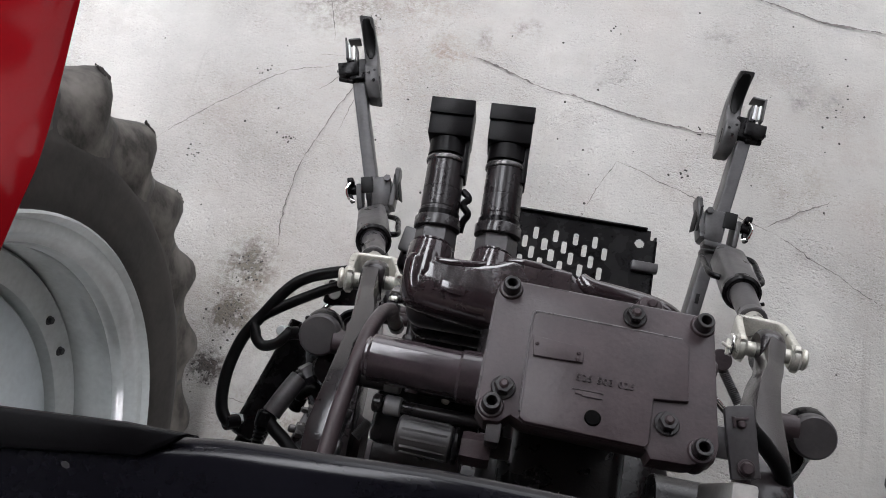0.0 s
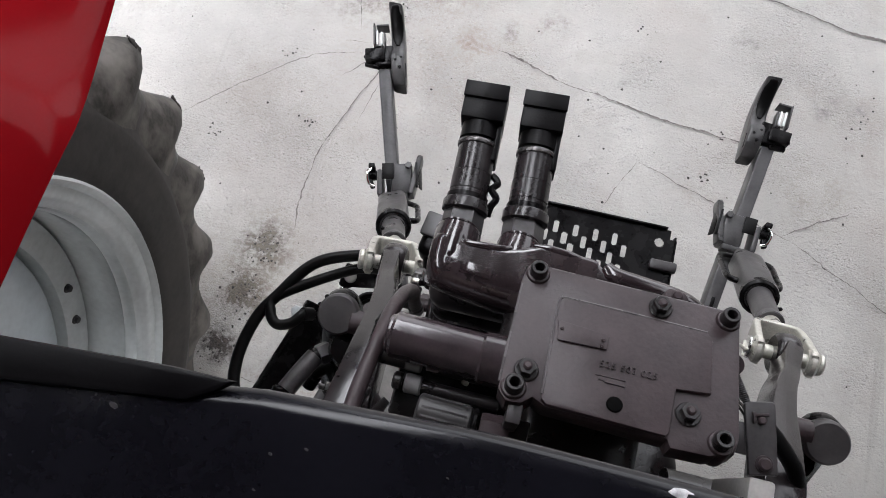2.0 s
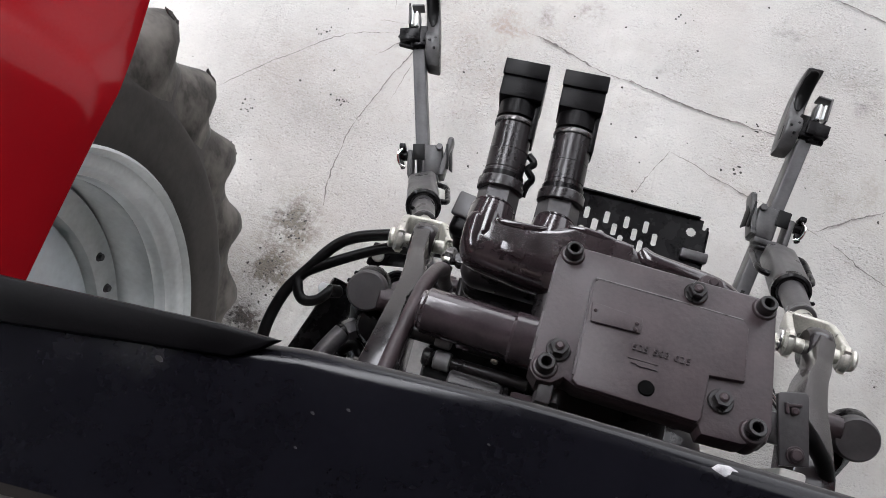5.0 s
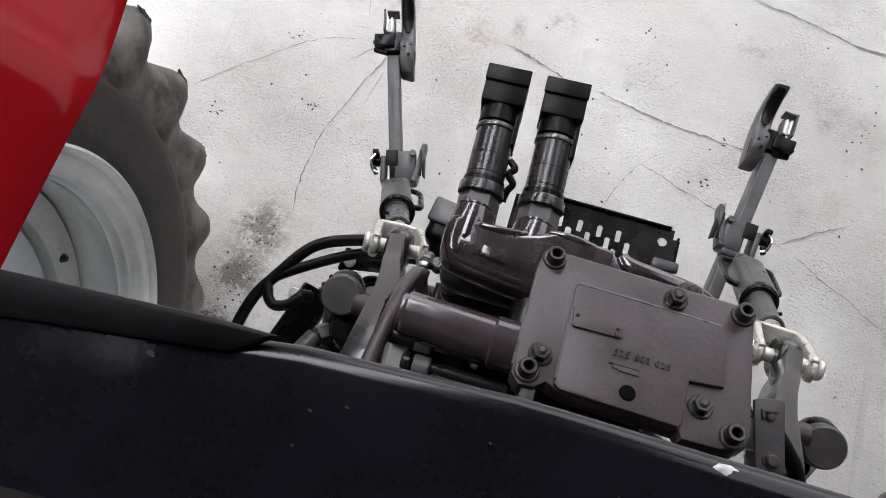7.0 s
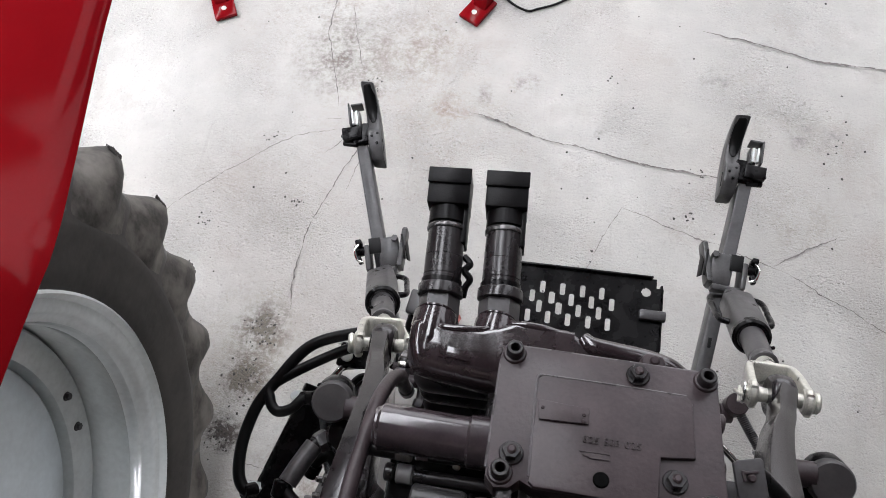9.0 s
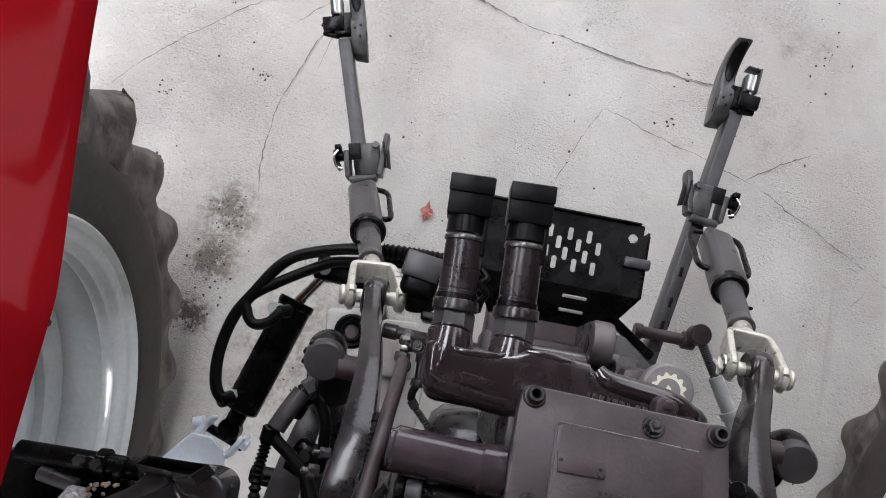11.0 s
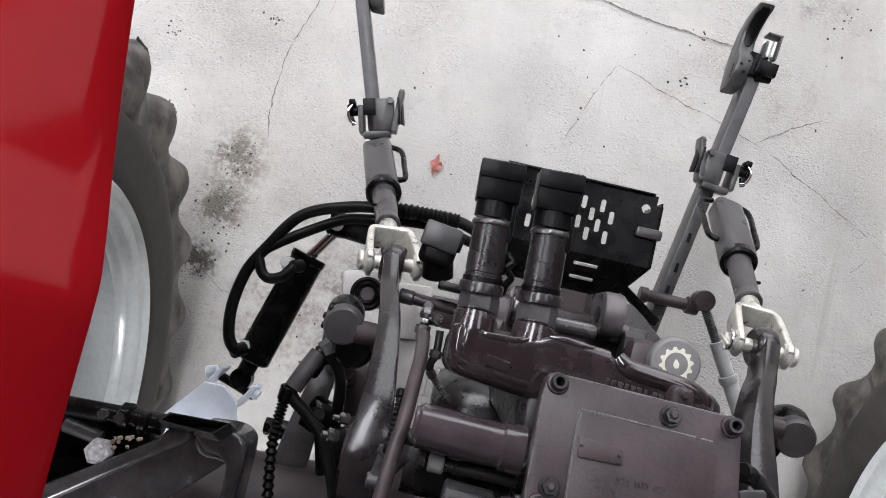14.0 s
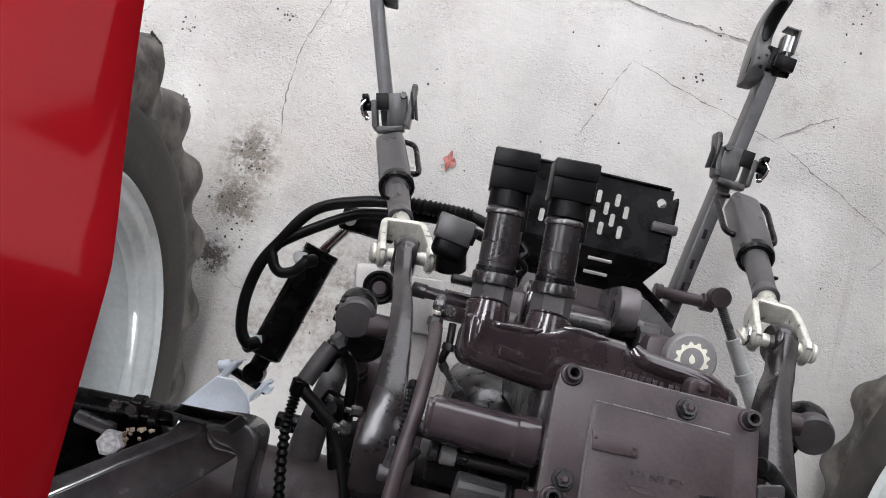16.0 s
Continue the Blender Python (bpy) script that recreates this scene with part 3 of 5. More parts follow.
def fender(side):
    """Red mudguard: a pressed sheet from its rolled inner edge up and over the tyre."""
    th = thing("fender", "glossy red curved steel mudguard over the rear tyre", "fender", "fenders")
    edge = [(-0.466, -0.75, 1.540), (-0.462, -0.50, 1.536), (-0.4610, -0.30, 1.5335), (-0.4605, -0.20, 1.5315), (-0.4605, -0.12, 1.5295), (-0.4605, -0.06, 1.5270), (-0.4612, -0.02, 1.5235), (-0.4640, 0.004, 1.5175), (-0.4695, 0.026, 1.5110), (-0.4755, 0.050, 1.5050),
            (-0.4870, 0.10, 1.497), (-0.4975, 0.17, 1.495), (-0.504, 0.25, 1.500), (-0.507, 0.34, 1.505), (-0.515, 0.44, 1.50), (-0.53, 0.52, 1.48), (-0.56, 0.58, 1.42)]
    path = smooth_path(edge, 5)
    bm = bmesh.new()
    rows = []
    for v in path:
        top = max(AXLE_Z + math.sqrt(max(1.02 ** 2 - (v.y - AXLE_Y) ** 2, 0.05)), v.z + 0.14)
        row = []
        for x, z in ((v.x - 0.010, v.z - 0.004), (v.x - 0.002, v.z - 0.003), (v.x, v.z), (v.x - 0.004, v.z + 0.006)):
            row.append(bm.verts.new((-side * x, v.y, z)))
        late = min(max(v.y - 0.005, 0.0), 0.24)
        out, up = 0.76 + 0.6 * late, 0.66 - 0.9 * late
        # flat pressed flank, then a round shoulder, then the crown over the tyre
        for d in (0.02, 0.04, 0.06, 0.08, 0.10, 0.12):
            row.append(bm.verts.new((-side * (v.x - 0.004 - out * d), v.y, v.z + 0.006 + up * d)))
        x0, z0 = v.x - 0.004 - out * 0.12, v.z + 0.006 + up * 0.12
        for k in range(1, 8):
            f = k / 7
            row.append(bm.verts.new((-side * (x0 + (-0.98 - x0) * f), v.y, z0 + (top + 0.02 - z0) * (1 - (1 - f) ** 2.4))))
        row.append(bm.verts.new((side * 1.30, v.y, top - 0.02)))
        rows.append(row)
    for a, b in zip(rows, rows[1:]):
        for k in range(len(a) - 1):
            bm.faces.new((a[k], a[k + 1], b[k + 1], b[k]))
    panel = part("panel", bm, RED, th)
    part("edge_seam", sweep([(-side * (v.x - 0.010), v.y, v.z - 0.005) for v in path[::4]], 0.002, 8, 3), RED, th)
    solid = panel.modifiers.new("sheet", "SOLIDIFY")
    solid.thickness, solid.offset = 0.004, 0
    return th


# ---------------------------------------------------------------- cab sill
def cab_sill():
    th = thing("cab_sill", "glossy black rear window sill of the cab", "window sill")
    bar = [(-0.0085 + 0.0085 * math.cos(radians(v)), -0.0055 + 0.0085 * math.sin(radians(v))) for v in (90, 75, 60, 45, 30, 15, 0)] + [(-0.001, -0.030), (-0.010, -0.045), (-0.070, -0.045), (-0.080, -0.035), (-0.080, -0.002), (-0.075, 0.003), (-0.030, 0.0033)]
    line = lambda x: -0.1622 - 0.058 * max(0.0, -0.09 - x)
    bm = bmesh.new()
    rows = []
    for i in range(60):
        x = -0.62 + 1.24 * i / 59
        rows.append([bm.verts.new((x, line(x) - (0.002 if x < -0.185 else 0) + a, 1.756 + b)) for a, b in bar])
    for a, b in zip(rows, rows[1:]):
        for k in range(len(bar)):
            bm.faces.new((a[k], a[(k + 1) % len(bar)], b[(k + 1) % len(bar)], b[k]))
    bm.faces.new(rows[0])
    bm.faces.new(rows[-1])
    part("bar", bm, SILL, th)
    part("seal_flap", prism([(-0.60, line(-0.60)), (-0.30, line(-0.30)), (-0.215, line(-0.215) + 0.0012), (-0.189, line(-0.19)), (-0.196, -0.174), (-0.206, -0.180), (-0.30, -0.193), (-0.60, -0.215)], 0.005,
                            Matrix.Translation((0, 0.0, 1.7570)), 0.002), SEAL, th, "matt black rubber seal flap")
    for x, y, r in ((-0.234, -0.1885, 0.0011), (-0.155, -0.186, 0.0005), (-0.168, -0.191, 0.0005), (-0.10, -0.183, 0.0004), (-0.05, -0.188, 0.0004), (-0.17, -0.205, 0.0004)):
        part("paint_chip", prism([(a * 1.8, b) for a, b in disc_outline(0, 0, r, n=7)], 0.0006, pose(x, y, 1.7590 if x > -0.2 else 1.7592, 0, 0, -20), 0), STEEL, th)
    wear = [(-0.0075, -0.001), (-0.005, 0.0016), (-0.001, 0.0024), (0.0035, 0.0012), (0.0070, 0.0002), (0.005, -0.0016), (0.001, -0.0008), (-0.002, -0.0026), (-0.0055, -0.0018)]
    part("worn_corner", prism(wear, 0.0012, pose(-0.0125, -0.1675, 1.7570, -22, 0, -4), 0.0004), WORNSPOT, th, "bare worn metal spot")
    shelf = obj("cab_floor", block((0, -1.05, 1.66), (1.22, 1.60, 0.10), 0.01), BEIGE)
    tagged(shelf, "beige moulded trim inside the cab", "cab floor", kind="structure")
    # unseen roof, widened and drawn rearward to keep lamp reflections off the sill
    tagged(obj("cab_roof_blocker", join(block((0, -1.035, 2.72), (1.72, 1.83, 0.14), 0.05, seg=3), block((0, -0.10, 2.72), (1.34, 0.74, 0.12), 0.04, seg=3)), SATIN), "unseen dark cab roof, sized to block reflections on the sill", "cab roof", kind="structure")
    for x in (-0.59, 0.59):
        for y in (-0.36, -1.80):
            tagged(obj("cab_post", block((x, y, 2.18), (0.06, 0.07, 0.98), 0.012), SATIN), "black cab corner post under the roof", "cab post", kind="structure")
    tagged(obj("cab_body", block((0, -1.11, 1.22), (0.90, 1.42, 0.78), 0.03), SATIN), "dark body of the cab below the window", "cab body", kind="structure")
    tagged(obj("cab_wall_front", block((0, -1.80, 2.18), (1.10, 0.02, 0.94), 0.003), SATIN), "plain dark wall closing the cab", "cab wall", kind="structure")
    # unseen shed added to shape reflections: roof with openings, walls, open far end
    xs = sorted({-6.5, 7.5, *[v + k for l in ROOF_FILL_LIGHTS for v, k in ((l[0], -0.02), (l[1], 0.02))]})
    ys = sorted({-11.5, 9.5, *[v + k for l in ROOF_FILL_LIGHTS for v, k in ((l[2], -0.02), (l[3], 0.02))]})
    cells = []
    for xa, xb in zip(xs, xs[1:]):
        for ya, yb in zip(ys, ys[1:]):
            x, y = (xa + xb) / 2, (ya + yb) / 2
            if not any(l[0] - 0.02 < x < l[1] + 0.02 and l[2] - 0.02 < y < l[3] + 0.02 for l in ROOF_FILL_LIGHTS):
                cells.append(block((x, y, 4.75), (xb - xa, yb - ya, 0.2), 0))
    tagged(obj("unseen_shed_ceiling", join(*cells), SHEET, smooth=False), "unseen plain grey shed roof, added to darken reflections", "ceiling", kind="structure")
    for name, c, d in (("wall_east", (7.4, -1.0, 2.32), (0.2, 21.0, 4.64)), ("wall_west", (-6.4, -1.0, 2.32), (0.2, 21.0, 4.64)), ("wall_south", (0.5, -11.4, 2.32), (13.6, 0.2, 4.64))):
        tagged(obj(name, block(c, d, 0), SHEET, smooth=False), "unseen plain grey shed wall, added to darken reflections", "wall", kind="structure")
    return th


# ---------------------------------------------------------------- rear housing
def cover_m(x, y, lift=0.0):
    """A place on the tilted lid."""
    return Vector((x, y, 1.424 - 0.28 * y + lift))


LID = Matrix.Translation((0, 0, 1.424)) @ pose(0, 0, 0, -15.64, 0, 0)
LS = math.cos(radians(15.64))


def lid_xy(x, y):
    return x, y / LS


def lift_housing():
    th = thing("lift_housing", "dark brown-grey cast hydraulic lift housing with bolted lid", "tractor housing")
    # all but the lid seat are coloured darker to paint in deep shade
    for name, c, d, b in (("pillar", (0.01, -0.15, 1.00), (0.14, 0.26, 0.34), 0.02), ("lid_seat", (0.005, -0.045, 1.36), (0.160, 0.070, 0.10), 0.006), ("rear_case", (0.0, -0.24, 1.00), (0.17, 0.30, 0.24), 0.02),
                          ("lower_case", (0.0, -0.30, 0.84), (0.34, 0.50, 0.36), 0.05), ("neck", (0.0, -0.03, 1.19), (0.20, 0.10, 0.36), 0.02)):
        part(name, block(c, d, b, seg=3), CAST if name == "lid_seat" else BOLT_AND_SHADE, th)
    outer = [(-0.088, 0.006), (-0.075, 0.009), (0.080, 0.006), (0.093, -0.002), (0.097, -0.100), (0.094, -0.112), (0.075, -0.1185), (0.046, -0.1195), (0.043, -0.1135), (-0.052, -0.1115), (-0.062, -0.107), (-0.070, -0.114), (-0.082, -0.115), (-0.0895, -0.107), (-0.0905, -0.010)]
    lid = part("lid", prism([lid_xy(*v) for v in outer], 0.022, LID @ Matrix.Translation((0, 0, -0.022)), 0.0016), CAST, th)
    pan = [(-0.056, -0.022), (-0.052, -0.018), (0.066, -0.020), (0.071, -0.026), (0.0725, -0.0715), (0.0455, -0.0745), (0.0435, -0.110), (0.041, -0.1130), (-0.051, -0.1115), (-0.0555, -0.108)]
    part("raised_panel", prism([lid_xy(*v) for v in pan], 0.0085, LID @ Matrix.Translation((0, 0, -0.004)), 0.0012), CAST, lid)
    for pts in ([(-0.0555, -0.104), (-0.0560, -0.060), (-0.0562, -0.024), (-0.0535, -0.0190), (-0.048, -0.0183), (0.010, -0.0190), (0.066, -0.0203)], [(-0.0860, 0.0055), (-0.075, 0.0080), (0.0, 0.0066), (0.078, 0.0052)], [(-0.0900, -0.100), (-0.0897, -0.050), (-0.0893, -0.012)]):
        high = 0.0036 if pts[0][0] > -0.07 else -0.0012
        # paler bead puts the lid edge's thin highlight into the colour
        part("rounded_edge", sweep([LID @ Vector((x, y / LS, high)) for x, y in pts], 0.0013, 8, 4), LUGPAINT, lid, "worn edge with its highlight painted lighter")
    part("type_plate", prism([lid_xy(*v) for v in ((-0.054, -0.041), (-0.012, -0.044), (-0.012, -0.057), (-0.052, -0.058))], 0.0016, LID @ Matrix.Translation((0, 0, 0.0052)), 0.0005), CAST, lid)
    for x, y in ((-0.050, -0.046), (-0.016, -0.048), (-0.0165, -0.0535)):
        part("rivet", rod(cover_m(x, y, 0.006), cover_m(x, y, 0.0088), 0.0017, seg=12), CAST, lid)
    # solid black disc stands for the shaded drain hole
    part("hole", rod(cover_m(0.0, -0.098, 0.0040), cover_m(0.0, -0.098, 0.0040) + Vector((0, 0.27, 0.963)) * 0.0024, 0.0064), HOLE_SHADE, lid, "black disc painted as a drain hole's shade")
    # cast number on the lid
    for text, x, y, size in (("525 503 025", -0.016, -0.0715, 0.0082),):
        cu = bpy.data.curves.new("casting_number", "FONT")
        cu.body, cu.size, cu.extrude, cu.space_character = text, size, 0.0006, 1.12
        tmp = bpy.data.objects.new("tmp", cu)
        scene.collection.objects.link(tmp)
        me = bpy.data.meshes.new_from_object(tmp.evaluated_get(bpy.context.evaluated_depsgraph_get()))
        bpy.data.objects.remove(tmp)
        me.materials.append(CAST)
        ob = new("casting_number", me)
        ob.matrix_world = LID @ Matrix.Translation((x, y / LS, 0.0056)) @ pose(0, 0, 0, 0, 0, 0)
        ob.parent = lid
    for dx, wd in ((-0.018, 0.024), (-0.010, 0.016)):
        part("casting_mark", block(LID @ Vector((dx + wd / 2, -0.0785 / LS if wd > 0.02 else -0.083 / LS, 0.0055)), (wd, 0.0012, 0.001), 0, (-15.6, 0, 0)), CAST, lid)
    part("casting_mark", block(LID @ Vector((-0.006, -0.081 / LS, 0.0055)), (0.018, 0.003, 0.0008), 0, (-15.6, 0, 0)), CAST, lid)
    for x, y in ((-0.078, 0.0), (0.083, -0.003), (0.083, -0.107), (-0.078, -0.103)):
        socket_bolt("cap_screw", cover_m(x, y), lid)
    for x, y in ((0.027, -0.006), (-0.071, -0.087), (0.057, -0.091)):
        hex_bolt("hex_nut", cover_m(x, y), lid)
    # starter-like cylinder at the side of the lid
    part("side_cylinder", join(rod((-0.1935, -0.072, 1.376), (-0.100, -0.074, 1.376), 0.0215, ch=0.003, seg=40), rod((-0.112, -0.074, 1.376), (-0.086, -0.074, 1.376), 0.024, ch=0.003, seg=40),
                               rod((-0.197, -0.072, 1.376), (-0.190, -0.072, 1.376), 0.018, seg=30), block((-0.150, -0.094, 1.372), (0.012, 0.006, 0.007), 0.001)), BARREL, th, "grey painted hydraulic cylinder barrel")
    for k, (y, z) in enumerate(((-0.089, 1.352), (-0.109, 1.352))):
        sp = part("spool_cap", join(rod((-0.205 + 0.02 * k, y, z), (-0.176, y, z), 0.0085), rod((-0.160, y, z), (-0.085, y, z), 0.0062)), BOLT_AND_SHADE, th)
        part("collar", rod((-0.178 + 0.004 * k, y, z), (-0.162 + 0.004 * k, y, z), 0.0092), GREYPLASTIC, sp, "grey steel collar")
    plug = part("cable_plug", rod((-0.155, -0.132, 1.372), (-0.106, -0.134, 1.372), 0.016, ch=0.002), PLUG, th, "ribbed dark plastic plug")
    for a in (0.3, 0.8, 1.3, 1.8, 2.3, 2.8):
        part("rib", block((-0.130, -0.133 + 0.0155 * math.cos(a), 1.372 + 0.0155 * math.sin(a)), (0.04, 0.002, 0.002), 0), PLUG, plug)
    part("lock_ring", rod((-0.105, -0.134, 1.372), (-0.100, -0.134, 1.372), 0.0165), SATIN, plug)
    part("plug_nut", hexagon((-0.098, -0.134, 1.372), (-0.072, -0.134, 1.372), 0.0145), CAST, plug)
    part("stay", join(block((-0.073, -0.122, 1.405), (0.012, 0.016, 0.09), 0.002), block((-0.070, -0.128, 1.362), (0.03, 0.02, 0.008), 0.002)), STEEL, th)
    part("valve_conduit", sweep([(-0.139, -0.108, 1.342), (-0.138, -0.116, 1.343), (-0.137, -0.124, 1.342), (-0.136, -0.134, 1.330)], 0.0052, 12, 10, ridge=0.0018), HOSE_AND_SHADE, th, "black corrugated conduit")
    part("brass_plug", rod((-0.1235, -0.094, 1.350), (-0.1165, -0.094, 1.350), 0.0048), ZINC, th, "small brass plug")
    # valve sections below the pipe block
    part("valve_base", block((-0.135, -0.105, 1.318), (0.10, 0.075, 0.04), 0.006), SATIN, th)
    for y, z in ((0.004, 1.304), (0.002, 1.252), (-0.004, 1.200)):
        part("valve_section", block((-0.116, y, z), (0.128, 0.054, 0.043), 0.017, seg=5), COUPLER, th)
    # near-black core showing between the sections
    part("valve_core", block((-0.108, 0.010, 1.26), (0.10, 0.04, 0.20), 0.004), HOSE_AND_SHADE, th)
    # pipe block that carries the couplers: a rounded casting with a step in its rear edge, two stubs, and a gallery running on behind the lid
    # stations along the block: place, front, rear, top, underside
    rows = ((-0.1820, 0.004, 0.024, 1.364, 1.352), (-0.1810, -0.003, 0.029, 1.370, 1.346), (-0.1780, -0.010, 0.0325, 1.3755, 1.341), (-0.1720, -0.0160, 0.0340, 1.3792, 1.338), (-0.1630, -0.0190, 0.0325, 1.3805, 1.336), (-0.1500, -0.0205, 0.0285, 1.3810, 1.335),
            (-0.1100, -0.0250, 0.0310, 1.3812, 1.335), (-0.0950, -0.0260, 0.0360, 1.3815, 1.335), (-0.0800, -0.0265, 0.0412, 1.3820, 1.335), (-0.0500, -0.0265, 0.0400, 1.3820, 1.335), (-0.0260, -0.0260, 0.0385, 1.3820, 1.335))
    bm = bmesh.new()
    rings = []
    for x, yf, yr, zt, zb in rows:
        deep = min(0.024, (zt - zb) * 0.5)
        prof = [(yr - 0.004, zb), (yr, zb + 0.006), (yr, zt - 0.0065), (yr - 0.0012, zt - 0.0028), (yr - 0.0035, zt - 0.0008), (yr - 0.0075, zt)]
        prof += [(yf + 0.026 * (1 - math.sin(radians(v))), zt - deep * (1 - math.cos(radians(v)))) for v in (0, 18, 36, 54, 72, 90)] + [(yf + 0.001, zb + 0.007), (yf + 0.006, zb)]
        rings.append([bm.verts.new((x, y, z)) for y, z in prof])
    for u, v in zip(rings, rings[1:]):
        for k in range(len(u)):
            bm.faces.new((u[k], u[(k + 1) % len(u)], v[(k + 1) % len(u)], v[k]))
    bm.faces.new(rings[0])
    bm.faces.new(rings[-1])
    blockp = part("pipe_block", bm, GLOSS, th, "glossy dark cast pipe block")
    part("rear_body", slab([(-0.058, -0.010), (0.078, -0.016), (0.084, 0.002), (0.072, 0.0115), (0.040, 0.0190), (0.006, 0.0215), (-0.009, 0.0240), (-0.019, 0.0310), (-0.030, 0.0390), (-0.056, 0.0400)], 1.318, 1.3808, 0.0045), GLOSS, blockp)
    part("oil_gallery", sweep([(-0.018, 0.0330, 1.374), (-0.008, 0.0265, 1.3765), (0.012, 0.0235, 1.3765), (0.040, 0.0205, 1.3755), (0.060, 0.0160, 1.373), (0.073, 0.0080, 1.366), (0.080, 0.000, 1.350), (0.081, -0.003, 1.32)], [0.0080, 0.0095, 0.0102, 0.0105, 0.0110, 0.0120, 0.0125, 0.012], 18), GLOSS, blockp)
    part("edge_bead", sweep([(-0.087, 0.0385, 1.3783), (-0.072, 0.0385, 1.3793), (-0.055, 0.0375, 1.3793), (-0.042, 0.0365, 1.3783)], [0.0022, 0.0038, 0.0038, 0.0022], 10), GLOSS, blockp)
    part("edge_bead", sweep([(-0.156, 0.0290, 1.3763), (-0.148, 0.0272, 1.3783), (-0.130, 0.0275, 1.3790), (-0.112, 0.0295, 1.3783), (-0.104, 0.0330, 1.3763)], [0.0022, 0.0036, 0.0038, 0.0036, 0.0022], 10), GLOSS, blockp)
    for x, dx in ((-0.1605, 0.0), (-0.1005, 0.001)):
        elbow = part("elbow", sweep([(x, -0.004, 1.3500), (x, 0.010, 1.3585), (x, 0.028, 1.3585), (x + dx, 0.0430, 1.3550), (x + dx, 0.0435, 1.3550)], [0.0185, 0.0218, 0.0222, 0.0218, 0.0195], 30), GLOSS, blockp)
        part("weld_bead", lathe([(0.0200, -0.001), (0.0219, -0.0006), (0.0224, 0.0006), (0.0218, 0.0018), (0.0195, 0.002)], (x + dx, 0.0412, 1.3550), (x + dx, 0.06, 1.3535), 32), GLOSS, elbow)
    part("cast_logo_pad", slab([(-0.142, -0.001), (-0.119, -0.004), (-0.119, 0.006), (-0.142, 0.009)], 1.376, 1.3822, 0.0006), GLOSS, blockp)
    nub = part("nub", slab([(0.033, 0.004), (0.053, 0.002), (0.054, 0.015), (0.051, 0.020), (0.037, 0.0215), (0.033, 0.017)], 1.36, 1.4020, 0.0022), CAST, blockp)
    part("peg", rod((0.044, 0.0150, 1.401), (0.044, 0.0150, 1.4065), 0.0045), CAST, nub)
    for i in range(11):
        part("letter_bar", block((-0.024 + i * 0.0063 + (0.003 if i > 6 else 0), 0.0098 - 0.00045 * i, 1.3815), (0.0044 if i % 3 else 0.0026, 0.0058, 0.0022), 0.0005, (0, 0, -5)), CAST, blockp)
    # fittings at the other side of the lid
    for p, q, r in (((0.088, -0.018, 1.33), (0.122, -0.020, 1.33), 0.010), ((0.09, -0.063, 1.345), (0.120, -0.064, 1.345), 0.009), ((0.09, -0.080, 1.34), (0.118, -0.080, 1.34), 0.008)):
        part("fitting", join(hexagon(p, Vector(p).lerp(Vector(q), 0.5), r * 1.15), rod(Vector(p).lerp(Vector(q), 0.45), q, r)), CAST, th)
    br = part("valve_bracket", join(slab([(0.1130, -0.0625), (0.1160, -0.0600), (0.1350, -0.0555), (0.1380, -0.0575), (0.1470, -0.1140), (0.1240, -0.1190)], 1.395, 1.400, 0.0012), block((0.112, -0.090, 1.392), (0.040, 0.026, 0.008), 0.002)), STEEL, th, "dark sheet bracket with a cut lug")
    part("bracket_bolt", join(rod((0.1345, -0.108, 1.400), (0.1345, -0.108, 1.4055), 0.0055), rod((0.1345, -0.108, 1.400), (0.1345, -0.108, 1.4015), 0.0075)), CAST, br)
    part("cut_lug", join(block((0.1265, -0.0690, 1.4020), (0.013, 0.0025, 0.004), 0.0006, (0, 0, 12)), block((0.1215, -0.0725, 1.4020), (0.0025, 0.009, 0.004), 0.0006, (0, 0, 12)), rod((0.1280, -0.0735, 1.400), (0.1280, -0.0735, 1.4045), 0.0035)), CAST, br)
    part("stand", block((0.1365, -0.1305, 1.345), (0.022, 0.022, 0.105), 0.003), PALE, br, "pale yellowish strip")
    return th


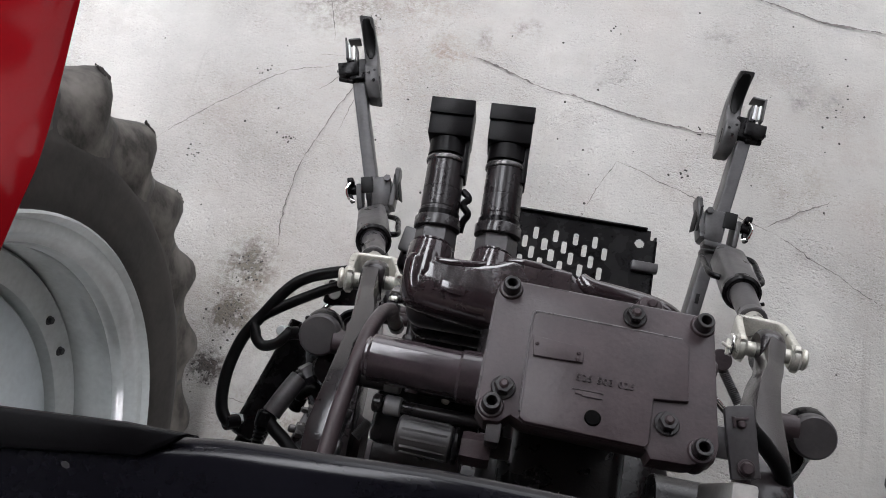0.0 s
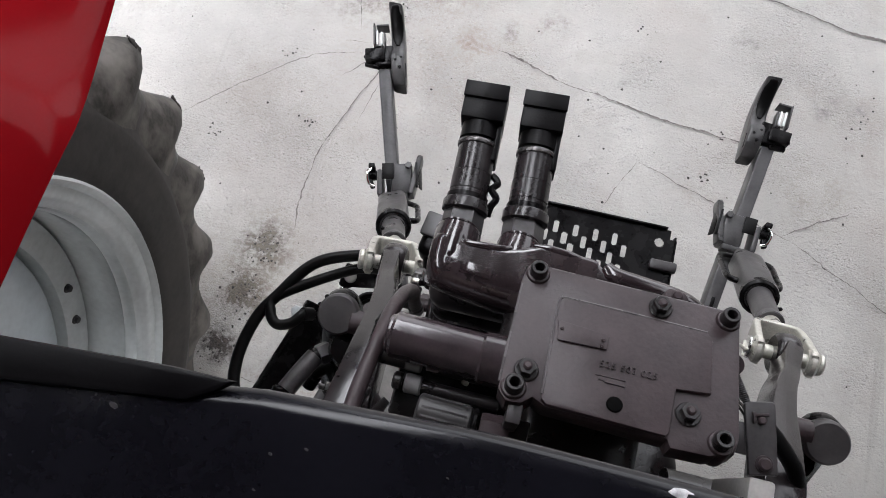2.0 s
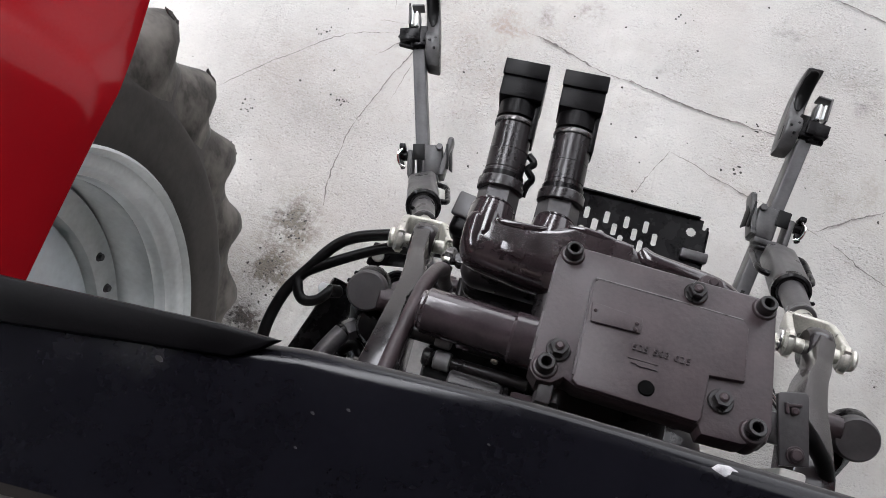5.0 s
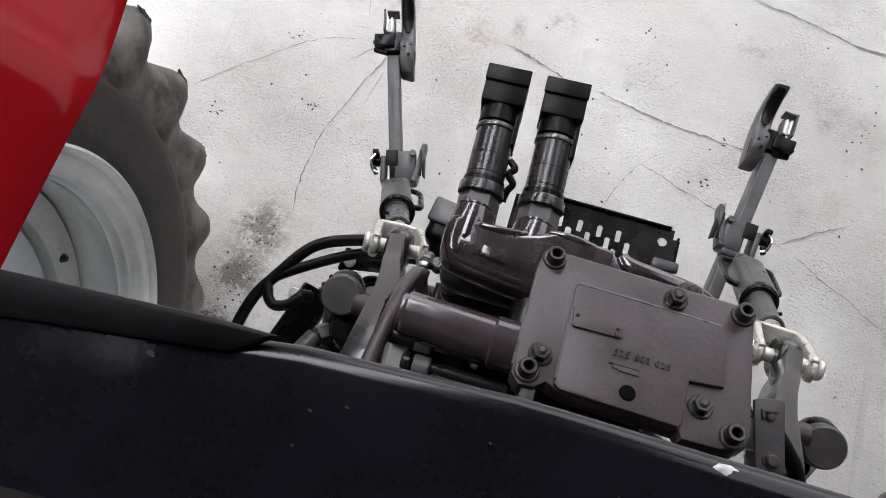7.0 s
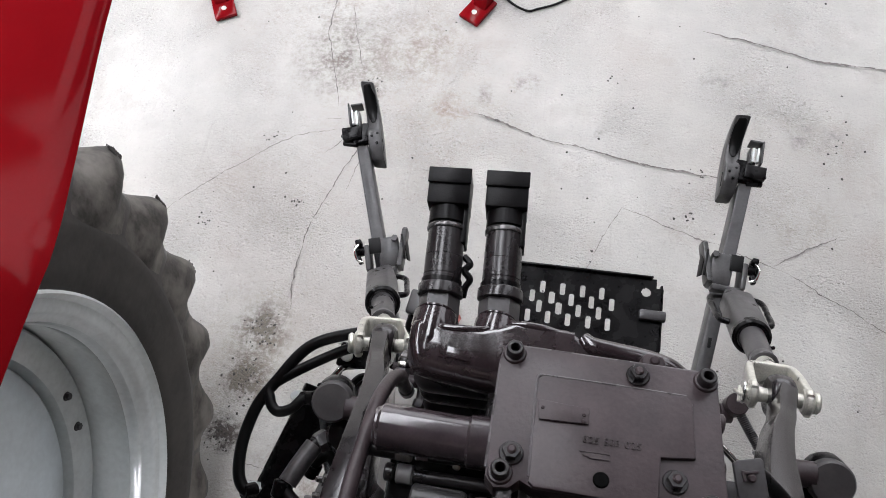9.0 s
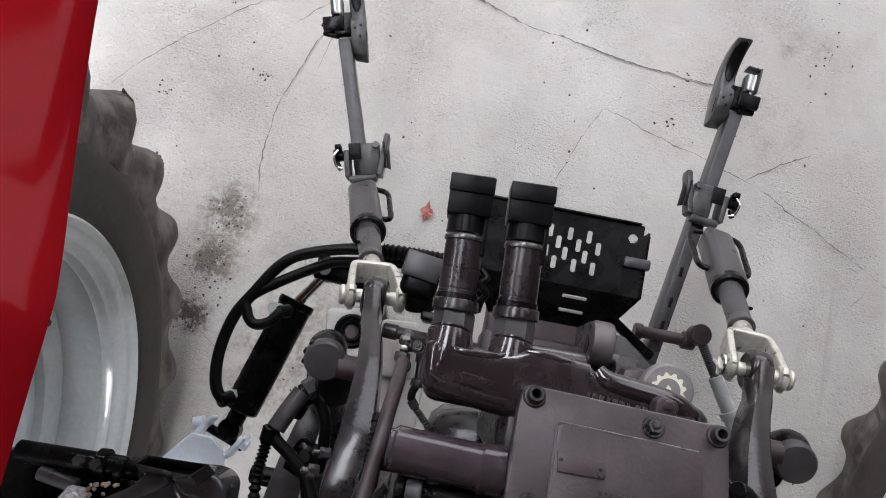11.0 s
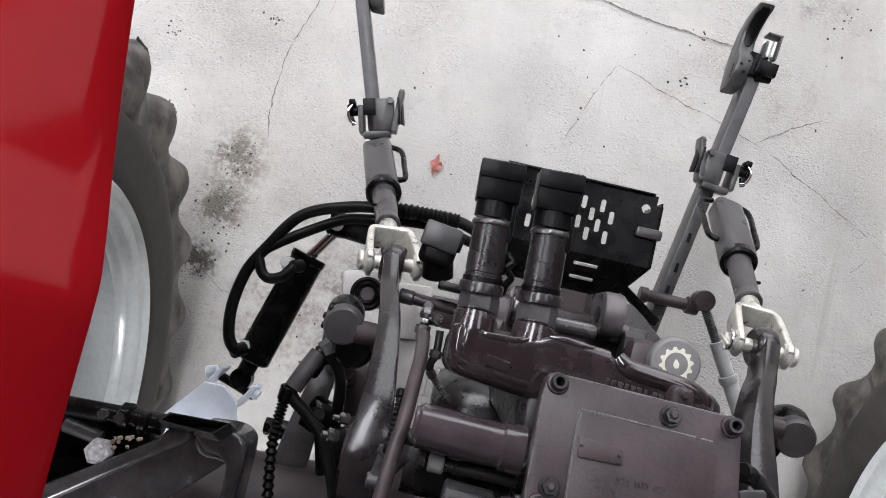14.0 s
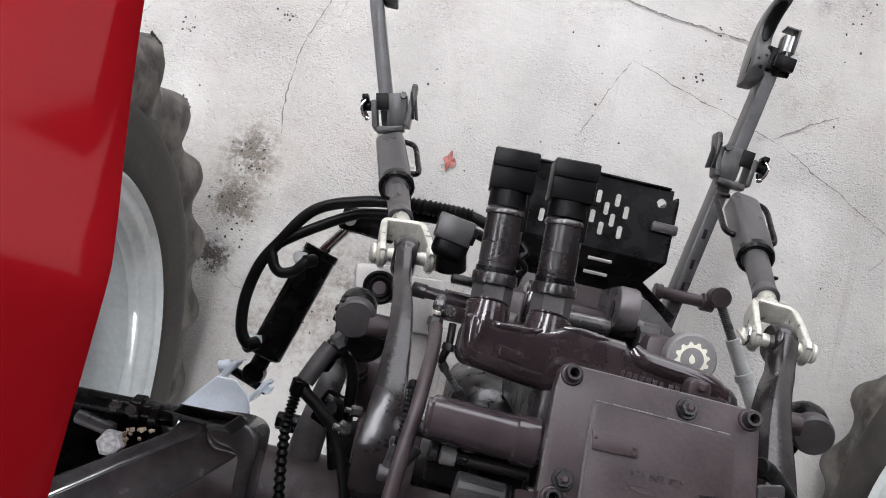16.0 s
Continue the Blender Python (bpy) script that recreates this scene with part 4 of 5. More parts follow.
def coupler(x, y0, z):
    th = thing("hydraulic_coupler", "black quick coupler with a square plastic dust cap", "coupler", "hydraulic couplers")
    d = Vector((-0.05, 1.0, 0.02)).normalized()
    p = Vector((x, y0, z))
    at = lambda s: p + d * s
    part("hex_nut", hexagon(at(-0.024), at(0.0040), 0.0205), STEEL, th, "plain steel hexagon nut")
    part("seal_ring", rod(at(-0.028), at(-0.021), 0.0215), HOSE_AND_SHADE, th)
    part("body", lathe([(0, 0.0035), (0.0215, 0.0035), (0.0228, 0.0045), (0.0228, 0.0135), (0.0218, 0.0150), (0.0192, 0.0152), (0.0192, 0.0235), (0.0186, 0.0240), (0.0186, 0.0252), (0.0192, 0.0258), (0.0192, 0.0440), (0.0187, 0.0444), (0.0187, 0.0452), (0.0191, 0.0456), (0.0188, 0.073), (0, 0.073)], p, p + d, 48), COUPLER, th, "glossy black steel coupler sleeve")
    part("collar_ring", lathe([(0.0185, 0.0150), (0.0205, 0.0152), (0.0205, 0.0205), (0.0185, 0.0210)], p, p + d, 48), SATIN, th)
    part("ring", lathe([(0, 0.0725), (0.0188, 0.0725), (0.0204, 0.0735), (0.0208, 0.0755), (0.0204, 0.0775), (0.0188, 0.079), (0, 0.079)], p, p + d, 48), NUT, th, "thin bright steel ring")
    cap = part("dust_cap", join(lathe([(0, 0.081), (0.0200, 0.081), (0.0195, 0.100), (0, 0.100)], p, p + d, 32)), BLACK, th, "ribbed black plastic dust cap")
    cm = Matrix.Translation(at(0.117)) @ pose(0, 0, 0, 1.2, 0, 2.8)
    b1 = block((0, 0, 0), (0.043, 0.040, 0.042), 0.0015)
    b1.transform(cm)
    part("shell", b1, BLACK, cap)
    b2 = block((0, 0.010, 0.0225), (0.0445, 0.017, 0.004), 0.001)
    b2.transform(cm)
    part("lip", b2, BLACK, cap)
    b3 = block((0.018, -0.028, -0.004), (0.006, 0.06, 0.03), 0.002)
    b3.transform(cm)
    part("strap", b3, BLACK, cap)
    w = lambda u, v, k: at(u) + Vector((0.026 + v, 0, k))
    if x < -0.13:
        part("cord", sweep([w(0.050, -0.006, -0.004), w(0.042, 0.001, -0.002), w(0.034, -0.004, 0.000), w(0.026, 0.002, -0.002), w(0.018, -0.002, -0.004), w(0.008, -0.004, -0.008)], 0.0036, 8), BLACK, cap)
    return th


# ---------------------------------------------------------------- three-point linkage
def lift_arm(s):
    th = thing("lift_arm", "dark glossy cast lift arm on the rockshaft", "lift arm", "lift arms")
    x = 0.274 * s
    across = (-0.2390, -0.2395, -0.2405, -0.2405, -0.2475, -0.2560, -0.2665, x) if s < 0 else (0.206, 0.207, 0.208, 0.212, 0.226, 0.242, 0.260, x)
    along = (-0.190, -0.178, -0.140, -0.097, -0.03, 0.015, 0.048, 0.083)
    high = (1.205, 1.214, 1.218, 1.203, 1.142, 1.098, 1.060, 1.022)
    arm = join(forged(list(zip(across, along, high)),
                      [0.016, 0.0240, 0.0250, 0.0195, 0.0150, 0.0130, 0.0112, 0.0120], [0.018, 0.032, 0.036, 0.033, 0.028, 0.023, 0.020, 0.022], 0.0034),
               lathe([(0, -0.0165), (0.024, -0.0165), (0.0285, -0.013), (0.0308, -0.006), (0.0312, 0.0), (0.0308, 0.006), (0.0285, 0.013), (0.024, 0.0165), (0, 0.0165)], (x, 0.085, 1.010), (x + 1, 0.085, 1.010), 32))
    part("arm", arm, ARM, th)
    part("hub", join(rod((across[1] - 0.030, -0.147, 1.194), (across[1] + 0.030, -0.147, 1.194), 0.042, ch=0.016, seg=40)), CAST, th)
    # shaft coloured darker than the castings so that it reads as shaded
    part("rockshaft", rod((0.10 * s, -0.147, 1.200), (0.195 * s, -0.147, 1.200), 0.034), BOLT_AND_SHADE, th)
    return th


SWING = {1: 0.146, -1: 0.295}


def link_at(s, t):
    """Lower link's centre line, from the front pin (t 0) to the hook (t 1)."""
    return Vector((s * (0.237 + SWING[s] * t), -0.13 + 0.86 * t, 0.425 + 0.045 * t))


def lower_link(s):
    th = thing("lower_link", "dark grey steel lower link with a claw hook end", "lower link", "lower links")
    a, b = link_at(s, 0), link_at(s, 0.93)
    slope, yaw = s * (SWING[s] / 0.86 - 0.05), -s * math.degrees(math.atan(SWING[s] / 0.86)) + 3.5 * s
    m = frame_of(a, b)
    bar = block((0, 0, (b - a).length / 2), (0.029, 0.060, (b - a).length), 0.004)
    bar.transform(Matrix.Translation((-0.007 if s > 0 else 0, 0, 0)) @ m)
    body = part("bar", bar, LINK, th)
    for t in (0.42, 0.50, 0.36):
        c = link_at(s, t)
        # near-black blocks paint the shade of slots in the bar
        part("slot", block((c.x - (0.007 if s > 0 else 0), c.y, c.z + 0.0295), (0.008, 0.022, 0.003), 0.001, (3.5, 0, yaw)), HOSE_AND_SHADE, body)
    # claw: a thick plate inboard of the bar's end whose horn curls up, hollowed where the ball sits
    c = link_at(s, 1.0) + Vector((-s * (0.046 if s > 0 else 0.038), -0.005, 0.005))
    outline = [(-0.086, -0.028), (-0.030, -0.042), (0.020, -0.044), (0.058, -0.032), (0.084, -0.006), (0.096, 0.026), (0.098, 0.056), (0.091, 0.066), (0.082, 0.058), (0.070, 0.036), (0.052, 0.018), (0.028, 0.010), (0.006, 0.016), (-0.012, 0.032), (-0.030, 0.038), (-0.066, 0.030), (-0.084, 0.012)]
    mm = Matrix.Translation(c) @ Matrix(((slope, 0, 1), (1, 0, 0), (0, 1, 0))).to_4x4()
    hook = part("claw_hook", prism(outline, 0.034, mm @ Matrix.Translation((0, 0, -0.017)), 0.006), CLAW, th, "worn grey steel claw hook")
    at = lambda u, v: c + Vector((slope * u, u, v))
    # near-black band and block paint shade into the seat and side slot
    part("seat_shade", sweep([at(0.012, 0.016), at(0.026, 0.0120), at(0.044, 0.0160), at(0.060, 0.0270), at(0.074, 0.0435), at(0.084, 0.0590), at(0.087, 0.0635)], [0.004, 0.0100, 0.0130, 0.0138, 0.0134, 0.0100, 0.004], 16, squash=0.40), HOSE_AND_SHADE, hook, "near-black band painted as the shade in the claw seat")
    part("side_slot_shade", block(at(-0.050, 0.0) + Vector((-s * 0.0165, 0, 0.018)), (0.004, 0.034, 0.010), 0.001, (0, 0, yaw)), HOSE_AND_SHADE, hook)
    l = c + Vector((s * 0.044, -0.004, 0.034))
    lat = part("latch_box", join(block(l + Vector((0, -0.030, -0.010)), (0.046, 0.030, 0.040), 0.003, (8, 0, yaw)), block(l + Vector((-s * 0.020, -0.024, -0.014)), (0.040, 0.050, 0.024), 0.003, (0, 0, yaw))), SATIN, th, "black latch housing")
    part("latch_plate", join(block(l + Vector((s * 0.013, 0.014, 0.002)), (0.004, 0.056, 0.030), 0.001, (0, 0, yaw)), block(l + Vector((0, 0.040, 0.002)), (0.028, 0.004, 0.030), 0.001, (0, 0, yaw)), block(l + Vector((-s * 0.013, 0.006, -0.002)), (0.004, 0.040, 0.026), 0.001, (0, 0, yaw))), CLAW, lat, "grey folded latch plate")
    for k in (-0.0055, 0.0050):
        part("latch_bar", block(l + Vector((k, 0.010, 0.004)), (0.0048, 0.036, 0.012), 0.001, (0, 0, yaw)), RIM, lat, "bright bare latch bar")
    part("spring_pin", join(rod(l + Vector((-s * 0.016, -0.052, -0.012)), l + Vector((s * 0.020, -0.048, -0.018)), 0.007), rod(l + Vector((s * 0.012, -0.040, -0.01)), l + Vector((s * 0.026, -0.030, -0.014)), 0.006)), SATIN, lat)
    for u, v in ((-0.052, 0.004), (-0.028, 0.008), (-0.036, -0.006)):
        part("rivet", rod(at(u, 0.034) + Vector((v, 0, -0.004)), at(u, 0.034) + Vector((v, 0, 0.0045)), 0.0034), SATIN, hook)
    # front pin and bolt across the bar
    f = link_at(s, 0.335)
    part("cross_pin", join(rod(f + Vector((-0.055, 0, 0.035)), f + Vector((0.055, 0, 0.035)), 0.013), rod(f + Vector((-s * 0.062, 0, 0.035)), f + Vector((-s * 0.045, 0, 0.035)), 0.017),
                           rod(f + Vector((s * 0.040, 0, 0.035)), f + Vector((s * 0.066, 0, 0.035)), 0.019)), CAST, th)
    part("front_ball", lathe([(0, -0.02), (0.03, -0.015), (0.038, 0), (0.03, 0.015), (0, 0.02)], a, a + Vector((1, 0, 0)), 24), CAST, th)
    return th


def lift_rod(s):
    th = thing("lift_rod", "adjustable lift rod with pale zinc fork and dark turnbuckle sleeve", "lift rod", "lift rods")
    x = 0.274 * s
    pin = Vector((x, 0.085, 1.010))
    seat = 0.66 if s > 0 else 0.60
    low = link_at(s, seat) + Vector((0, 0, 0.03))
    d = (low - pin).normalized()
    side = Vector((1, 0, 0))
    side = (side - d * side.dot(d)).normalized()
    # fork: two flat cheeks with round eyes, a bridge and a neck
    up = d.cross(side)
    fm = Matrix.Translation(pin) @ Matrix((side, up, d)).transposed().to_4x4()

    u_path = [fm @ Vector((a, 0, b)) for a, b in ((-0.0350, -0.014), (-0.0350, 0.012), (-0.0335, 0.040), (-0.0315, 0.064), (-0.0290, 0.079), (-0.0220, 0.085), (0.0, 0.086), (0.0220, 0.085), (0.0290, 0.079), (0.0315, 0.064), (0.0335, 0.040), (0.0350, 0.012), (0.0350, -0.014))]
    fork = join(sweep(u_path, [0.0165, 0.0185, 0.0190, 0.0185, 0.0180, 0.0180, 0.0180, 0.0180, 0.0180, 0.0185, 0.0190, 0.0185, 0.0165], 24, 5, squash=0.30, square=0.32, up=side), rod(pin + d * 0.082, pin + d * 0.135, 0.0165, 0.0140))
    fk = part("fork", fork, ZINC, th, "pale zinc-plated fork")
    for k in (-1, 1):
        part("fork_eye", rod(pin + side * k * 0.0285, pin + side * k * 0.0425, 0.0190, ch=0.004), ZINC, fk)
    pn = part("pin", join(rod(pin - side * 0.048, pin + side * 0.048, 0.010), rod(pin + side * s * 0.042, pin + side * s * 0.051, 0.0145, ch=0.003)), ZINC, th)
    part("washer", rod(pin - side * s * 0.044, pin - side * s * 0.049, 0.016), CHROME, pn)
    part("cotter", join(rod(pin - side * s * 0.052 + Vector((0, -0.008, 0.014)), pin - side * s * 0.052 + Vector((0, 0.005, -0.02)), 0.0025), rod(pin - side * s * 0.054 + Vector((0, -0.016, 0.006)), pin - side * s * 0.048 + Vector((0, 0.010, -0.012)), 0.002)), ZINC, pn)
    n = (low - pin).length
    e = lambda t: pin + d * (n * t)
    part("boot", join(rod(e(0.20), e(0.235), 0.021, 0.019), rod(e(0.215), e(0.42), 0.0185, 0.021), rod(e(0.40), e(0.425), 0.026)), STEEL, th)
    part("grease_nipple", rod(e(0.31) + Vector((s * 0.015, 0, 0.015)), e(0.31) + Vector((s * 0.020, 0, 0.021)), 0.003), SATIN, th)
    sl = block((0, 0, 0), (0.056, 0.050, n * 0.36), 0.012, seg=4)
    sl.transform(frame_of(e(0.58), e(1.0)))
    part("sleeve", sl, STEEL, th)
    part("sleeve_collar", rod(e(0.400), e(0.435), 0.0315, ch=0.004), SATIN, th)
    for k in ((-1, 1) if s > 0 else (1,)):
        h0, h1 = e(0.52) + side * k * 0.022, e(0.80) + side * k * 0.022
        part("handle", sweep([h0, h0 + side * k * 0.022 + d * 0.012, e(0.64) + side * k * 0.048, h1 + side * k * 0.026 - d * 0.02, h1], 0.0055, 10), SATIN, th, "bent steel handle loop")
    base = link_at(s, seat + 0.02)
    yaw = -s * math.degrees(math.atan(SWING[s] / 0.86)) + 3.5 * s
    u = Vector((SWING[s] * s / 0.86, 1, 0.05)).normalized()
    v = Vector((u.y, -u.x, 0))
    o = lambda across, along, high: base + v * (-s * across) + u * along + Vector((0, 0, high))
    br = part("yoke", join(block(o(0.022, -0.004, 0.036), (0.046, 0.072, 0.052), 0.007, (3, 0, yaw)), block(o(-0.026, -0.008, 0.036), (0.012, 0.060, 0.056), 0.004, (3, 0, yaw)), block(o(0.004, -0.044, 0.046), (0.060, 0.014, 0.030), 0.004, (3, 0, yaw))), CLAW, th, "worn grey clamp yoke")
    loop = [(-0.046, -0.020), (0.040, -0.020), (0.046, -0.014), (0.046, 0.014), (0.040, 0.020), (-0.046, 0.020)]
    side_m = Matrix.Translation(o(0.054, 0.002, 0.048)) @ pose(0, 0, 0, 0, 0, yaw) @ Matrix(((0, 0, 1), (1, 0, 0), (0, 1, 0))).to_4x4() @ pose(0, 0, -0.006, 0, s * 14, 0)
    plate_ = part("side_plate", prism(loop, 0.012, side_m, 0.003), CLAW, br)
    # near-black blocks paint the shade inside the plate's slots
    part("plate_slot_shade", block(o(0.056, -0.002, 0.0645), (0.0055, 0.058, 0.008), 0.0015, (3, 0, yaw)), HOSE_AND_SHADE, plate_)
    part("plate_slot_shade", block(o(0.0625, -0.002, 0.050), (0.003, 0.056, 0.020), 0.001, (3, s * 14, yaw)), HOSE_AND_SHADE, plate_)
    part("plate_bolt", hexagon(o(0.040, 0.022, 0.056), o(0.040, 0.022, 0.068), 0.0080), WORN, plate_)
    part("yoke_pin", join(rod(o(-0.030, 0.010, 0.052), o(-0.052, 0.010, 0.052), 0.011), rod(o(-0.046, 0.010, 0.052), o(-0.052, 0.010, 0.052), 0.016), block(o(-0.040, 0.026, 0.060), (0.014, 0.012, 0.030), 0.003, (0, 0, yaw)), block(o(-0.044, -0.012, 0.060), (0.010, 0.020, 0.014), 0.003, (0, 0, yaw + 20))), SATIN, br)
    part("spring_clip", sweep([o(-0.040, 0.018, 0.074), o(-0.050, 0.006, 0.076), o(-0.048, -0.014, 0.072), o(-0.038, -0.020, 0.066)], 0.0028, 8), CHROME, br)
    # near-black sheet paints the shade in the yoke's gap
    part("gap_shade", block(o(-0.006, 0.014, 0.0625), (0.026, 0.036, 0.004), 0.001, (3, 0, yaw)), HOSE_AND_SHADE, br)
    return th


def lift_cylinder(s):
    """Outboard lift cylinder with a round black cap on top."""
    th = thing("lift_cylinder", "upright black lift cylinder with a round flat cap", "hydraulic cylinder", "lift cylinders")
    c = Vector((0.316 * s, -0.016 if s < 0 else -0.027, 1.078))
    n = Vector((-0.10 * s, -0.25, 0.96)).normalized()
    part("cap", lathe([(0, 0), (0.0245, 0), (0.0265, -0.0025), (0.0275, -0.006), (0.0282, -0.020), (0.026, -0.024), (0, -0.024)], c, c + n, 40), CAPGREY, th, "round flat grey-black cap")
    for i in range(3):
        a = 2.4 + 0.5 * i
        fr = frame_of(c, c + n)
        part("rib", rod(fr @ Vector((0.0275 * math.cos(a), 0.0275 * math.sin(a), -0.006)), fr @ Vector((0.0275 * math.cos(a), 0.0275 * math.sin(a), -0.022)), 0.0035, seg=8), BLACK, th)
    part("barrel", sweep([c - n * 0.023, c - n * 0.06, Vector((0.335 * s, -0.07, 0.86)), Vector((0.35 * s, -0.13, 0.62)), Vector((0.35 * s, -0.16, 0.50))], [0.0255, 0.027, 0.031, 0.031, 0.028], 20), SATIN, th)
    part("trunnion", join(rod(Vector((0.255 * s, -0.018, 1.060)), Vector((0.30 * s, -0.018, 1.065)), 0.0165), rod(Vector((0.262 * s, -0.018, 1.061)), Vector((0.272 * s, -0.018, 1.062)), 0.0185)), CAST, th)
    part("lower_cup", lathe([(0.0, -0.03), (0.022, -0.028), (0.030, -0.010), (0.030, 0.01), (0.024, 0.02), (0, 0.022)], Vector((0.302 * s, -0.045, 1.00)), Vector((0.302 * s, -0.06, 1.1)), 28), SATIN, th)
    return th


def stabiliser():
    th = thing("stabiliser_cylinder", "black hydraulic side stabiliser with bright rod beside the tyre", "hydraulic cylinder")
    a, b, c = Vector((-0.537, -0.157, 0.55)), Vector((-0.473, 0.074, 0.55)), Vector((-0.424, 0.150, 0.550))
    d = (b - a).normalized()
    part("barrel", join(rod(a, b, 0.035, ch=0.004, seg=32), rod(b - d * 0.012, b + d * 0.004, 0.037, seg=32)), SATIN, th)
    part("piston_rod", rod(b, c, 0.0115, seg=24), CHROME, th, "bright chromed piston rod")
    part("rod_eye", join(rod(c + Vector((0, 0, -0.02)), c + Vector((0, 0, 0.02)), 0.024), block(c + Vector((0.034, 0.000, 0.022)), (0.115, 0.050, 0.012), 0.010, (0, 0, -4), 3)), SATIN, th)
    part("eye_pin", rod(c + Vector((-0.004, 0.0, 0.026)), c + Vector((-0.004, 0.0, 0.032)), 0.0125), PALE, th)
    part("end_eye", join(rod(a - d * 0.04 + Vector((0, 0, -0.016)), a - d * 0.04 + Vector((0, 0, 0.016)), 0.022), rod(a - d * 0.03, a, 0.018)), SATIN, th)
    for p in (a + d * 0.022, b - d * 0.030):
        p = p + Vector((-0.020, 0.008, 0.0))
        q = p + Vector((-0.006, 0, 0.050))
        part("port", join(hexagon(p + Vector((0, 0, 0.022)), q, 0.014), rod(q, q + Vector((0.0, 0.0, 0.008)), 0.010)), RIM, th, "bright steel port fitting")
    return th


def stabiliser_bracket():
    th = thing("stabiliser_bracket", "pale galvanised sheet bracket bolted below the axle", "bracket")
    part("sheet", join(prism([(-0.105, -0.070), (0.052, -0.062), (0.060, 0.012), (0.052, 0.050), (0.030, 0.072), (-0.002, 0.074), (-0.060, 0.010)], 0.008, pose(-0.596, -0.294, 0.592, 8, 0, 4) @ Matrix.Diagonal((1.22, 1.18, 1, 1)), 0.003),
                       block((-0.625, -0.375, 0.580), (0.15, 0.10, 0.02), 0.004)), GALV, th)
    for dx in (-0.032, 0.038):
        p = Vector((-0.562 + dx, -0.210 - dx * 0.35, 0.565))
        part("cheek", join(block(p, (0.010, 0.055, 0.05), 0.004, (0, 0, -33)), rod(p + Vector((0, 0.012, 0.005)), p + Vector((0.022 * (1 if dx > 0 else -1), 0.004, 0.005)), 0.011)), GALV, th)
    part("bolt", rod((-0.610, -0.194, 0.548), (-0.515, -0.226, 0.548), 0.009), SATIN, th)
    return th


def check_turnbuckle():
    th = thing("check_turnbuckle", "threaded grey side check with a steel tube", "turnbuckle")
    a, b = Vector((0.352, 0.172, 0.500)), Vector((0.490, -0.065, 0.500))
    d = (b - a).normalized()
    n = (b - a).length
    e = lambda t: a + d * n * t
    part("eye", rod(a + Vector((0, 0, -0.018)), a + Vector((0, 0, 0.018)), 0.022), CAST, th)
    part("thread", sweep([e(0.06 + 0.28 * i / 20) for i in range(21)], 0.0105, 14, 2, ridge=0.0016), STEEL, th)
    part("tube", join(rod(e(0.33), e(0.62), 0.0150), rod(e(0.60), e(0.66), 0.0205), rod(e(0.64), e(1.0), 0.0165)), TUBE, th)
    part("fork_end", block(e(1.0), (0.045, 0.05, 0.04), 0.006, (0, 0, 30)), RIM, th)
    return th


def pto_guard():
    th = thing("pto_guard", "black perforated sheet guard over the power take-off", "guard")
    z = 0.80
    # plate with slots and a round hole: cut on a fine grid so that the openings go through
    slots = []
    for r, y in enumerate((0.272, 0.254, 0.236, 0.218)):
        n, x0 = ((4, -0.0555), (5, -0.0725), (4, -0.0590), (5, -0.0762))[r]
        for i in range(n):
            slots.append((x0 + i * 0.0342, y))
    cell = 0.0015
    nx, ny = 194, 84
    x0, y0 = -0.141, 0.183
    bm = bmesh.new()
    grid = {}

    def vert(i, j):
        if (i, j) not in grid:
            grid[i, j] = bm.verts.new((x0 + i * cell, y0 + j * cell, z))
        return grid[i, j]

    for i in range(nx):
        for j in range(ny):
            cx, cy = x0 + (i + 0.5) * cell, y0 + (j + 0.5) * cell
            if any(abs(cx - sx) < 0.0046 and abs(cy - sy) < 0.0112 and not (abs(cx - sx) > 0.0030 and abs(cy - sy) > 0.0098) for sx, sy in slots):
                continue
            if math.hypot(cx - 0.121, cy - 0.284) < 0.0082:
                continue
            if cx > 0.138 and cy > 0.292:
                continue
            if cx < -0.132 and cy > 0.298:
                continue
            bm.faces.new((vert(i, j), vert(i + 1, j), vert(i + 1, j + 1), vert(i, j + 1)))
    g = bmesh.ops.extrude_face_region(bm, geom=list(bm.faces))
    bmesh.ops.translate(bm, vec=(0, 0, -0.004), verts=[v for v in g["geom"] if isinstance(v, bmesh.types.BMVert)])
    top = part("top_plate", bm, SATIN, th)
    part("rear_lip", block((0.0, 0.3100, 0.803), (0.262, 0.004, 0.012), 0.0015), SATIN, top)
    part("tab", block((0.132, 0.241, 0.806), (0.046, 0.018, 0.014), 0.004), STEEL, top, "pressed stiffening bead")
    front = part("front_fold", join(prism([(-0.141, 0.0), (0.150, 0.0), (0.105, -0.085), (-0.10, -0.085)], 0.004, pose(0, 0.183, 0.800, 38, 0, 0) @ Matrix.Translation((0, 0, -0.004)), 0.001)), SATIN, th)
    for y, zz, w in ((0.166, 0.788, 0.042), (0.143, 0.770, 0.042)):
        part("slot", block((0.040, y, zz), (w, 0.006, 0.003), 0.001, (38, 0, 0)), PALE, front)
    part("side_wall", block((0.147, 0.24, 0.745), (0.004, 0.118, 0.11), 0.001), SATIN, th)
    part("side_wall", block((-0.138, 0.24, 0.745), (0.004, 0.118, 0.11), 0.001), SATIN, th)
    part("bracket_strut", block((0.17, 0.13, 0.66), (0.13, 0.018, 0.018), 0.003, (0, 20, -30)), SATIN, th)
    part("gusset", prism([(0.125, 0.118), (0.140, 0.116), (0.200, 0.070), (0.210, 0.026), (0.125, 0.012)], 0.010, Matrix.Translation((0, 0, 0.765)), 0.003), WORN, th, "grey flat gusset plate")
